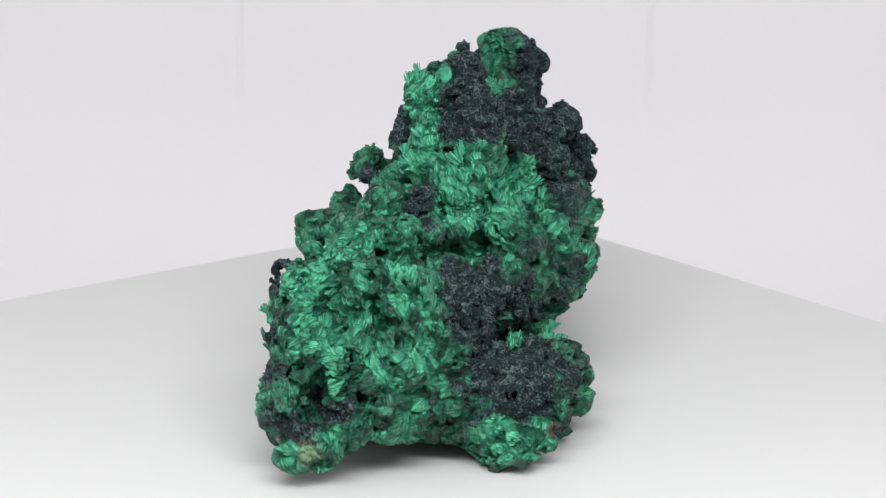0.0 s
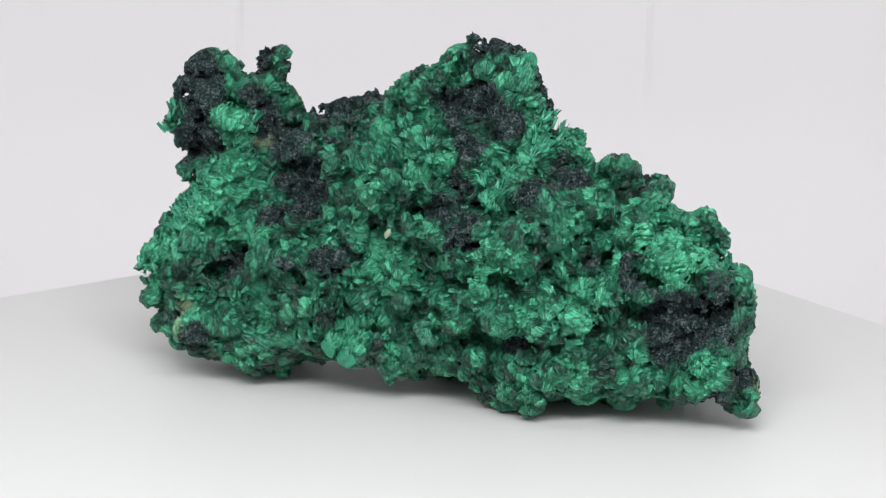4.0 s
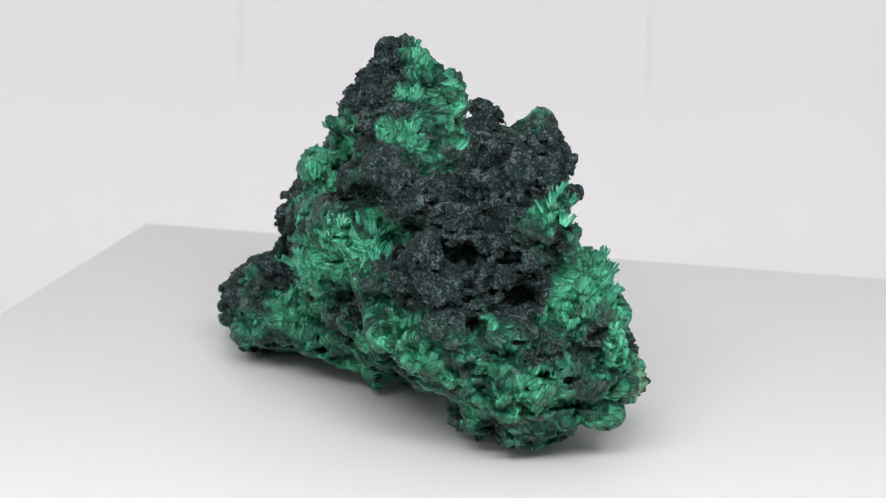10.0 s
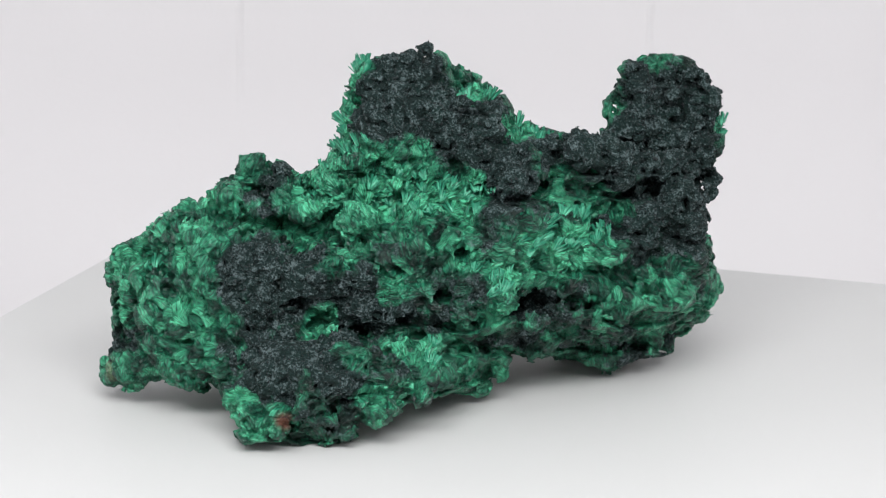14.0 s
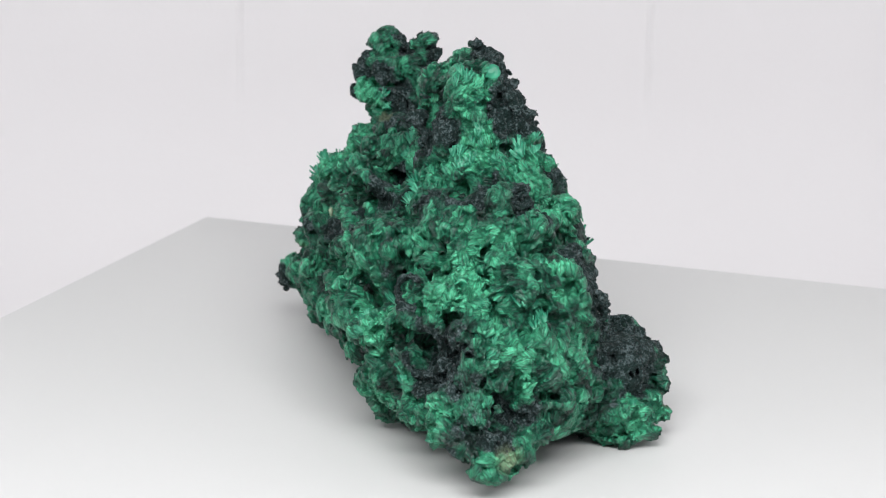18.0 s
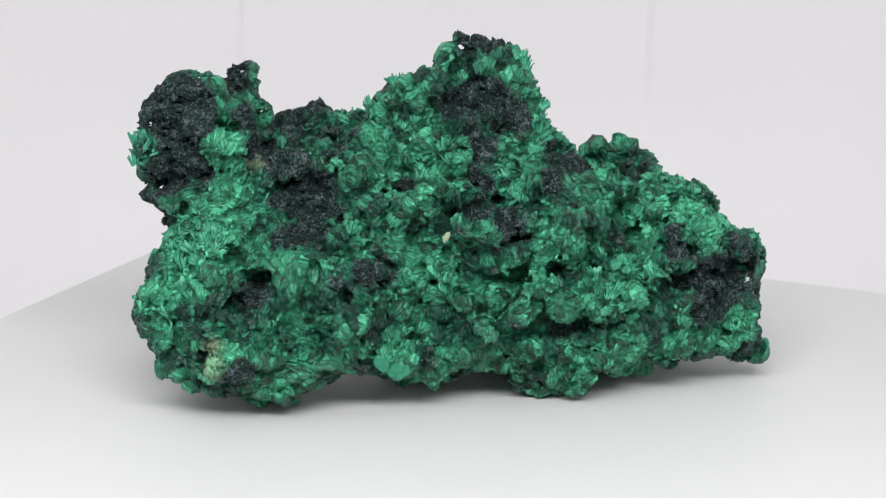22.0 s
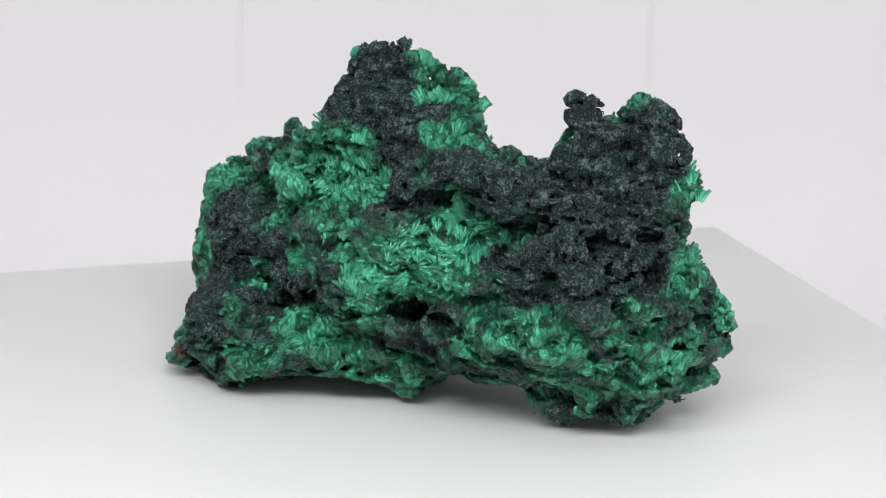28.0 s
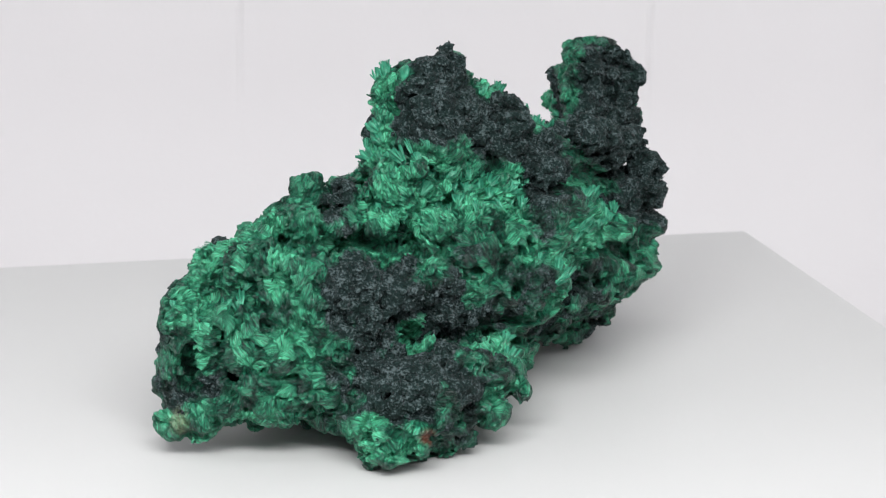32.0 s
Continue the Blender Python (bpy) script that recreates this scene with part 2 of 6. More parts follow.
# flank low end near side, smaller
mass(
    (-24.4, -71.4, 33.4, 2.0), (-19.7, -38.0, 49.0, 2.0), (-31.3, -68.0, 26.8, 2.0), (-16.6, -49.7, 49.1, 2.0),
    (-34.9, -58.7, 19.6, 1.9), (-33.4, -33.9, 38.7, 1.9), (-7.5, -65.7, 29.3, 1.9), (-33.4, -45.4, 38.5, 1.9),
    (-35.9, -33.3, 26.5, 1.8), (-31.7, -51.9, 40.0, 1.8), (-27.7, -55.5, 41.7, 1.8), (-9.4, -60.8, 44.6, 1.8),
    (-30.1, -69.7, 35.3, 1.8), (-19.0, -57.0, 46.5, 1.7), (-29.4, -27.5, 43.2, 1.6), (-21.7, -71.9, 27.2, 1.6),
    (-35.9, -31.5, 20.8, 1.6), (-13.6, -69.9, 27.2, 1.6), (-20.9, -61.3, 43.0, 1.5), (-17.0, -71.4, 33.9, 1.5),
    (-34.0, -45.0, 40.5, 1.5), (-27.8, -42.5, 44.7, 1.4), (-35.0, -45.0, 35.5, 1.4), (-3.0, -64.0, 41.5, 1.4),
)
# flank low end near side, smaller
mass(
    (-34.4, -64.5, 33.2, 1.3), (-14.0, -63.0, 46.5, 1.3), (-6.0, -52.0, 48.5, 1.3), (-35.0, -66.0, 21.5, 1.2),
    (-21.0, -62.0, 44.5, 1.2), (-5.0, -68.0, 23.5, 1.2), (-5.0, -64.0, 43.5, 1.2), (-17.0, -66.0, 42.5, 1.2),
    (-30.2, -56.6, 41.2, 1.2), (-22.0, -34.0, 49.5, 1.2), (-18.0, -64.0, 45.5, 1.1), (-13.6, -59.1, 47.0, 1.1),
    (-23.9, -71.6, 32.7, 1.1), (-14.9, -55.3, 47.7, 1.1), (-34.6, -47.0, 18.3, 1.0),
)
# flank middle far side
mass(
    (6.1, 0.9, 29.1, 23.0), (5.2, -17.0, 25.2, 20.4), (6.3, 12.2, 31.3, 19.7), (6.2, 15.2, 28.1, 19.5),
    (12.4, 20.6, 27.6, 18.6), (19.6, 16.4, 38.8, 15.0), (18.1, -4.6, 31.6, 14.9), (5.7, -2.2, 47.3, 14.0),
    (10.3, 15.3, 47.3, 13.2), (10.5, 2.1, 48.8, 12.7), (15.9, 24.7, 49.9, 11.6), (17.9, -21.2, 38.4, 7.5),
    (27.3, -1.8, 42.7, 7.4), (24.2, -11.8, 28.8, 6.5), (33.0, 25.4, 26.3, 5.4), (31.0, 4.0, 46.5, 4.5),
    (34.0, 14.5, 25.8, 3.6), (30.4, 2.9, 47.2, 3.6), (10.6, -15.5, 49.8, 3.5), (31.1, 17.3, 42.1, 3.5),
    (30.9, 26.8, 38.9, 3.4), (26.5, -14.1, 42.6, 3.2), (15.9, -18.4, 47.0, 3.2), (37.0, 23.0, 38.5, 3.1),
)
# flank middle far side, smaller
mass(
    (30.2, 12.2, 42.7, 3.1), (31.8, -3.8, 29.3, 2.8), (32.5, 3.9, 23.8, 2.7), (28.2, 8.0, 44.4, 2.7),
    (19.0, -11.7, 46.5, 2.7), (28.9, 26.8, 42.2, 2.7), (31.5, -6.3, 32.0, 2.6), (29.2, -12.4, 35.6, 2.6),
    (30.8, 22.7, 41.1, 2.6), (8.0, -22.5, 45.7, 2.6), (23.8, -21.4, 18.0, 2.6), (35.3, 19.3, 22.4, 2.5),
    (30.7, -8.8, 34.6, 2.3), (26.7, -15.9, 36.5, 2.3), (36.0, 27.0, 21.5, 2.1), (24.3, -17.1, 18.8, 2.1),
    (30.4, -13.4, 28.7, 1.3), (26.1, -19.7, 31.5, 1.3), (37.8, 27.4, 25.4, 1.2), (37.0, 23.2, 24.0, 1.2),
)
# flank middle near side
mass(
    (3.0, -9.0, 29.5, 21.6), (-1.7, -16.5, 22.9, 20.1), (-2.4, -7.7, 30.7, 19.3), (-1.7, 8.9, 18.5, 14.5),
    (-4.8, 4.3, 18.1, 13.8), (1.0, 24.5, 21.0, 13.5), (-2.6, -20.6, 48.4, 9.2), (-2.8, 16.9, 41.7, 8.8),
    (-18.1, -14.9, 37.4, 6.8), (-25.3, -18.8, 41.2, 6.2), (-12.9, 11.5, 30.5, 6.0), (-23.3, -21.8, 23.1, 5.8),
    (-9.6, 10.8, 44.2, 5.8), (-10.3, -15.1, 49.5, 5.4), (-20.9, -10.2, 41.6, 5.4), (-13.0, 14.0, 48.5, 4.6),
    (-13.5, -23.1, 49.3, 4.5), (-17.0, 2.0, 47.5, 4.5), (-14.6, 3.4, 40.9, 4.0), (-31.0, -11.0, 31.5, 4.0),
    (-10.3, 18.5, 39.2, 3.6), (-17.5, 7.4, 32.1, 3.6), (-13.2, 13.3, 47.7, 3.5), (-30.2, -15.8, 26.6, 3.5),
)
# flank middle near side, smaller
mass(
    (-23.2, -21.6, 29.1, 3.5), (-20.7, 1.8, 46.8, 3.5), (-25.1, 1.2, 20.4, 3.4), (-14.3, 4.9, 43.3, 3.4),
    (-4.6, 24.0, 43.0, 3.4), (-16.6, 28.0, 18.0, 3.3), (-32.2, -14.9, 26.0, 3.3), (-21.3, -3.9, 46.7, 3.3),
    (-14.4, 19.4, 31.8, 3.2), (-29.3, -5.8, 25.1, 3.2), (-22.4, 13.5, 41.6, 3.2), (-15.3, 25.9, 30.8, 3.2),
    (-22.0, -2.4, 43.2, 3.0), (-21.1, -4.7, 27.8, 3.0), (-10.4, -3.7, 46.7, 3.0), (-19.0, 5.2, 29.4, 2.9),
    (-7.7, 23.2, 39.5, 2.9), (-23.3, 12.4, 21.5, 2.8), (-7.8, -2.4, 49.1, 2.8), (-28.7, -12.1, 36.2, 2.8),
    (-32.0, -11.0, 31.5, 2.8), (-26.8, -20.3, 35.8, 2.7), (-15.6, 9.2, 34.8, 2.7), (-8.2, 18.6, 49.9, 2.6),
)
# flank middle near side, smaller
mass(
    (-12.9, 9.6, 45.5, 2.6), (-24.2, -22.3, 44.5, 2.6), (-22.4, -16.8, 30.4, 2.6), (-13.4, 17.6, 23.5, 2.6),
    (-29.0, -20.1, 40.5, 2.5), (-22.5, 4.3, 44.7, 2.5), (-18.3, 6.5, 30.2, 2.5), (-29.2, -12.1, 41.0, 2.4),
    (-23.3, 0.5, 44.4, 2.4), (-19.7, 26.2, 29.2, 2.1), (-31.0, -13.0, 43.5, 2.0), (-9.5, 21.3, 48.9, 2.0),
    (-25.6, 7.5, 28.5, 2.0), (-29.6, -6.2, 39.0, 1.9), (-28.1, 2.3, 39.4, 1.7), (-22.7, 18.4, 33.0, 1.7),
    (-21.0, 26.1, 30.7, 1.7), (-19.5, 27.7, 37.4, 1.5), (-30.0, -8.5, 42.8, 1.4), (-31.0, -19.0, 45.5, 1.4),
    (-20.8, 13.9, 49.6, 1.4), (-24.9, -10.4, 44.4, 1.3), (-12.0, 28.0, 48.5, 1.3), (-29.6, -5.3, 39.4, 1.3),
)
# flank middle near side, smaller
mass(
    (-20.1, 27.7, 38.4, 1.3), (-13.3, 27.6, 48.0, 1.3), (-26.4, -19.1, 46.0, 1.0),
)
# flank tower end far side
mass(
    (14.0, 45.0, 27.4, 19.4), (19.2, 29.7, 27.8, 16.8), (17.7, 36.9, 34.7, 16.3), (14.3, 48.6, 19.7, 13.8),
    (15.1, 49.4, 40.1, 12.6), (9.0, 56.9, 29.9, 10.6), (27.4, 39.6, 25.0, 10.0), (16.5, 35.8, 40.9, 9.4),
    (19.8, 57.8, 22.5, 8.6), (28.0, 49.1, 29.8, 8.6), (36.0, 42.0, 26.5, 4.7), (34.0, 43.0, 45.5, 4.6),
    (10.0, 49.0, 49.5, 4.6), (35.7, 33.1, 27.6, 3.9), (6.7, 66.1, 31.7, 3.6), (14.5, 63.7, 32.9, 3.6),
    (33.4, 44.2, 45.2, 3.6), (29.2, 31.6, 42.5, 3.6), (29.6, 37.3, 45.5, 3.6), (10.5, 60.4, 41.4, 3.5),
    (35.4, 41.6, 24.4, 3.5), (30.6, 54.0, 34.9, 3.4), (34.6, 46.2, 41.2, 3.4), (28.2, 56.3, 32.9, 3.2),
)
# flank tower end far side, smaller
mass(
    (32.5, 30.4, 37.1, 3.2), (9.8, 56.6, 47.2, 3.1), (10.5, 67.6, 20.0, 3.1), (34.1, 46.6, 23.3, 3.1),
    (23.7, 61.3, 29.1, 3.1), (14.6, 67.3, 22.2, 3.0), (19.8, 65.3, 23.8, 3.0), (32.7, 35.5, 43.7, 2.9),
    (31.5, 40.3, 44.0, 2.9), (17.6, 63.2, 31.7, 2.9), (31.1, 52.5, 20.0, 2.8), (28.0, 59.0, 46.5, 2.7),
    (5.7, 67.3, 28.2, 2.7), (37.3, 47.4, 47.0, 2.7), (25.9, 58.6, 30.9, 2.7), (32.8, 47.5, 44.5, 2.6),
    (36.0, 50.0, 40.5, 2.5), (21.0, 62.0, 31.8, 2.5), (23.7, 63.8, 21.7, 2.5), (38.0, 47.0, 43.5, 2.4),
    (28.7, 56.3, 42.7, 2.4), (38.0, 33.0, 31.5, 2.4), (13.0, 69.0, 25.5, 2.3), (7.7, 64.8, 35.2, 2.3),
)
# flank tower end far side, smaller
mass(
    (17.0, 67.4, 23.0, 2.3), (20.8, 62.7, 30.5, 2.0), (8.7, 59.6, 45.3, 2.0), (27.1, 60.2, 18.9, 2.0),
    (38.0, 49.0, 33.5, 2.0), (7.0, 72.0, 27.5, 2.0), (9.9, 62.8, 38.3, 1.9), (7.0, 72.0, 24.5, 1.9),
    (35.6, 36.8, 39.6, 1.8), (6.0, 70.0, 29.5, 1.7), (24.0, 66.0, 19.5, 1.7), (12.0, 67.0, 35.5, 1.7),
    (8.1, 58.0, 48.7, 1.6), (8.0, 71.8, 26.2, 1.6), (13.6, 62.6, 47.4, 1.5), (14.0, 64.0, 49.5, 1.5),
    (32.0, 55.0, 23.5, 1.4), (14.2, 69.0, 22.0, 1.3), (25.0, 64.0, 48.5, 1.3), (38.6, 36.1, 26.1, 1.3),
    (38.6, 31.6, 26.8, 1.2), (29.0, 58.0, 40.5, 1.2),
)
# flank tower end near side
mass(
    (-4.2, 28.2, 27.9, 12.6), (-1.3, 37.7, 29.1, 10.3), (0.6, 60.4, 30.5, 5.7), (2.0, 55.0, 41.5, 4.6),
    (-16.0, 32.0, 24.5, 4.1), (0.7, 53.0, 40.8, 4.0), (-14.1, 36.3, 32.6, 3.9), (-5.7, 54.0, 20.5, 3.4),
    (-10.7, 38.6, 36.0, 3.3), (-4.7, 50.0, 22.1, 3.2), (-3.2, 63.9, 23.5, 2.9), (-7.4, 42.5, 29.8, 2.9),
    (-9.0, 40.5, 32.9, 2.9), (-13.6, 31.1, 19.3, 2.8), (-6.9, 32.4, 38.1, 2.7), (-5.2, 47.2, 24.4, 2.7),
    (-3.2, 63.3, 22.9, 2.6), (-6.7, 40.5, 47.3, 2.3), (0.9, 57.6, 40.9, 2.0), (-11.9, 49.4, 19.0, 1.9),
    (-18.0, 35.0, 20.5, 1.8), (-20.0, 30.3, 24.2, 1.7), (-3.0, 66.0, 26.5, 1.7), (-1.4, 65.0, 28.4, 1.6),
)
# flank tower end near side, smaller
mass(
    (-13.4, 34.2, 43.8, 1.6), (-3.0, 63.0, 19.5, 1.5), (1.9, 70.8, 20.2, 1.5), (-0.4, 59.8, 37.0, 1.5),
    (2.4, 56.0, 44.9, 1.4), (0.0, 56.0, 44.5, 1.4), (2.0, 71.0, 18.5, 1.3), (1.4, 68.7, 26.5, 1.1),
    (-0.5, 63.7, 33.1, 1.1),
)
# foot low end far side
mass(
    (9.1, -37.4, 12.1, 11.9), (15.3, -48.5, 10.3, 10.6), (13.6, -27.6, 13.9, 10.1), (21.3, -41.6, 12.9, 9.1),
    (21.1, -43.8, 10.4, 9.0), (25.7, -33.1, 12.4, 7.1), (9.7, -55.4, 10.8, 6.4), (25.2, -39.6, 16.0, 5.1),
    (15.1, -58.2, 5.9, 4.9), (25.5, -49.7, 13.8, 4.1), (21.6, -56.1, 8.0, 4.0), (29.1, -33.2, 16.7, 3.5),
    (16.1, -56.1, 16.6, 3.2), (10.0, -43.0, 0.5, 3.1), (10.8, -59.3, 6.2, 3.1), (24.7, -25.9, 17.6, 2.4),
    (30.8, -37.0, 7.8, 2.3), (34.0, -27.0, 11.5, 1.9), (20.0, -60.0, 4.5, 1.8), (27.0, -54.0, 11.5, 1.8),
    (29.0, -51.0, 16.5, 1.8), (11.0, -50.0, 0.5, 1.7), (28.8, -46.0, 17.1, 1.7), (10.0, -62.0, 10.5, 1.7),
)
# foot low end far side, smaller
mass(
    (18.0, -63.0, 3.5, 1.6), (23.0, -58.0, 4.5, 1.6), (25.0, -59.0, 6.5, 1.5), (15.0, -62.0, 2.5, 1.4),
    (33.0, -38.0, 7.5, 1.4), (33.0, -37.0, 10.5, 1.4), (29.0, -43.0, 3.5, 1.3), (11.0, -57.0, 1.5, 1.3),
    (27.0, -43.0, 2.5, 1.3), (13.0, -60.0, 1.5, 1.3), (11.0, -63.0, 8.5, 1.2), (24.0, -46.0, 1.5, 1.2),
    (34.0, -28.0, 9.5, 1.2), (25.0, -40.0, 2.5, 1.1),
)
# foot low end near side
mass(
    (-1.7, -47.7, 17.3, 14.0), (-11.2, -25.3, 15.3, 12.8), (-19.6, -44.2, 17.0, 12.6), (-21.4, -55.1, 17.9, 12.4),
    (-25.4, -35.2, 17.4, 10.3), (-27.4, -60.8, 16.4, 8.5), (-17.4, -65.5, 15.5, 5.7), (-9.5, -65.0, 14.9, 5.7),
    (-32.0, -48.6, 13.2, 5.2), (-30.0, -25.9, 13.3, 5.1), (-4.4, -63.1, 15.5, 4.6), (-22.5, -70.1, 11.0, 3.9),
    (-29.5, -69.8, 9.7, 3.0), (-26.0, -70.0, 7.5, 2.6), (-16.0, -71.0, 11.5, 2.6), (3.1, -61.7, 14.9, 2.4),
    (-35.0, -68.0, 14.5, 2.3), (-27.0, -36.0, 6.5, 2.1), (-33.0, -68.0, 10.5, 1.8), (-35.7, -32.0, 16.7, 1.8),
    (-36.0, -62.0, 16.5, 1.6), (-35.0, -60.0, 11.5, 1.6), (1.0, -61.0, 11.5, 1.5), (-34.8, -27.8, 15.9, 1.5),
)
# foot low end near side, smaller
mass(
    (-21.0, -73.0, 8.5, 1.5), (-30.0, -73.0, 6.5, 1.4), (-20.0, -55.0, 3.5, 1.4), (-23.0, -46.0, 4.5, 1.4),
    (-32.0, -73.0, 9.5, 1.3), (-32.0, -72.0, 7.5, 1.3), (-23.0, -43.0, 4.5, 1.3), (-13.0, -42.0, 0.5, 1.3),
    (-36.3, -36.5, 17.4, 1.2), (-28.0, -73.0, 6.5, 1.2), (-32.0, -44.0, 8.5, 1.2), (-5.0, -64.0, 10.5, 1.2),
    (-34.0, -26.0, 9.5, 1.1), (-23.0, -70.0, 6.5, 1.1),
)
# foot middle far side
mass(
    (14.5, -3.5, 11.8, 8.3), (18.9, -23.2, 13.3, 7.0), (20.5, -10.7, 12.1, 5.9), (28.5, -24.6, 13.0, 4.0),
    (24.7, 13.5, 15.5, 3.8), (26.6, -16.4, 12.2, 3.6), (22.1, 1.2, 12.5, 2.8), (24.4, -3.8, 15.3, 2.0),
    (18.0, 0.0, 4.5, 1.9), (22.0, 2.0, 8.5, 1.9), (15.0, 6.0, 7.5, 1.3), (27.0, -19.0, 9.5, 1.2),
    (24.0, 11.0, 12.5, 1.2),
)
# foot middle near side
mass(
    (-21.6, -21.3, 10.6, 8.1), (-13.6, -1.9, 15.9, 8.0), (4.5, -4.0, 8.6, 7.9), (-11.4, 18.2, 13.9, 5.9),
    (-13.6, 25.9, 16.4, 5.7), (-19.2, -11.2, 10.6, 5.1), (-15.0, 18.0, 13.5, 4.6), (5.0, 20.8, 10.0, 4.5),
    (-16.5, 9.8, 10.6, 4.1), (-14.5, 11.6, 11.6, 3.6), (-27.4, -10.2, 15.1, 3.3), (-22.4, 3.5, 16.1, 2.9),
    (-17.8, 23.3, 16.1, 2.8), (-21.9, -9.3, 14.4, 2.6), (-18.5, 6.3, 14.3, 2.6), (-29.6, -20.4, 14.1, 2.6),
    (-27.0, -23.0, 3.5, 2.1), (-20.0, -16.0, 3.5, 2.1), (-19.0, 18.7, 14.1, 2.0), (-9.0, -25.0, 0.5, 1.8),
    (-17.9, 17.5, 13.9, 1.8), (-35.0, -24.0, 12.5, 1.8), (-19.8, 13.4, 14.6, 1.8), (-19.0, -12.0, 4.5, 1.7),
)
# foot middle near side, smaller
mass(
    (-2.0, 11.0, 3.5, 1.7), (2.0, 13.0, 4.5, 1.5), (-31.0, -25.0, 7.5, 1.4), (-30.0, -22.0, 7.5, 1.4),
    (-12.0, 8.0, 5.5, 1.3), (-18.0, 11.0, 6.5, 1.3), (-15.0, -22.0, 0.5, 1.2), (-22.0, -22.0, 1.5, 1.2),
    (-14.0, 1.0, 7.5, 1.1), (-13.0, 4.0, 5.5, 1.1),
)
# foot tower end far side
mass(
    (5.5, 33.8, 17.2, 13.4), (9.9, 53.3, 14.8, 10.7), (18.0, 38.4, 8.2, 5.1), (26.0, 46.0, 10.5, 2.5),
    (20.0, 54.0, 6.5, 2.3), (18.0, 33.0, 6.5, 2.1), (26.4, 59.2, 16.1, 2.1), (18.0, 39.0, 2.5, 1.9),
    (21.0, 65.0, 15.5, 1.7), (17.0, 50.0, 5.5, 1.6), (22.0, 58.0, 11.5, 1.5), (19.0, 60.0, 10.5, 1.5),
    (18.0, 59.0, 7.5, 1.4), (12.0, 63.0, 9.5, 1.3), (15.0, 57.0, 5.5, 1.2), (22.0, 35.0, 4.5, 1.1),
)
# foot tower end near side
mass(
    (3.9, 42.4, 14.5, 13.1), (-4.0, 41.1, 14.1, 9.7), (-2.7, 51.4, 12.4, 6.9), (4.9, 62.8, 14.3, 5.7),
    (-1.3, 59.1, 14.1, 5.6), (-8.0, 56.2, 15.8, 3.2), (-13.9, 35.2, 15.5, 2.6), (-5.4, 61.6, 12.6, 2.6),
    (-6.7, 59.8, 15.7, 2.0), (-12.0, 51.0, 17.5, 1.9), (-10.0, 59.0, 14.5, 1.9), (-2.0, 59.0, 7.5, 1.8),
    (2.0, 39.0, 1.5, 1.6), (-11.0, 58.0, 16.5, 1.6), (0.0, 63.0, 8.5, 1.6), (4.0, 69.0, 12.5, 1.4),
    (2.0, 29.0, 4.5, 1.3), (-1.0, 33.0, 3.5, 1.3), (-1.0, 56.0, 5.5, 1.2), (-10.0, 46.0, 6.5, 1.2),
    (-7.0, 44.0, 4.5, 1.2), (-12.0, 58.0, 14.5, 1.1),
)
# peak
mass(
    (14.6, 9.7, 53.8, 12.6), (1.7, -9.6, 52.6, 11.5), (7.0, 4.6, 59.1, 9.0), (9.1, 1.9, 65.6, 8.4),
    (20.9, 30.6, 53.1, 8.3), (2.8, -17.7, 65.7, 7.5), (4.7, -9.1, 58.7, 7.4), (6.7, -17.0, 64.8, 7.0),
    (6.5, -7.2, 69.4, 6.1), (1.7, -20.1, 57.5, 6.0), (1.0, 20.2, 52.8, 5.2), (-2.1, -18.4, 63.2, 5.2),
    (30.4, 28.2, 56.3, 5.0), (23.9, 19.4, 59.0, 4.9), (-2.0, -16.0, 71.5, 4.5), (3.0, -15.0, 76.5, 4.5),
    (5.5, -13.9, 71.6, 4.4), (4.0, -12.8, 69.9, 4.4), (4.0, -3.0, 74.5, 4.2), (0.0, 4.0, 73.5, 4.1),
    (-5.9, -10.4, 57.6, 3.6), (2.6, -24.8, 52.3, 3.6), (10.5, -8.4, 62.9, 3.6), (3.8, 8.9, 63.0, 3.5),
)
# peak, smaller
mass(
    (27.0, 7.9, 58.6, 3.4), (-1.8, 3.1, 60.2, 3.4), (18.9, 0.0, 62.9, 3.4), (27.9, 2.9, 51.8, 3.4),
    (17.1, -6.1, 52.3, 3.3), (9.6, -19.8, 66.7, 3.3), (11.1, -16.5, 65.1, 3.2), (28.0, 4.0, 55.5, 3.2),
    (-5.6, -21.6, 57.9, 3.2), (30.5, 17.8, 60.4, 3.2), (3.5, 7.0, 71.1, 3.1), (23.0, 1.8, 55.9, 3.1),
    (6.0, -10.0, 77.5, 3.0), (0.2, -27.2, 56.4, 3.0), (-3.9, -16.9, 75.6, 3.0), (7.3, -18.5, 50.5, 3.0),
    (-17.0, 13.0, 51.1, 3.0), (9.3, -17.0, 56.5, 3.0), (-3.9, -0.3, 60.6, 2.9), (-9.9, -13.0, 54.9, 2.9),
    (15.2, -5.0, 63.8, 2.9), (2.8, -1.3, 77.3, 2.8), (13.1, -9.9, 56.5, 2.8), (4.5, -21.5, 51.3, 2.8),
)
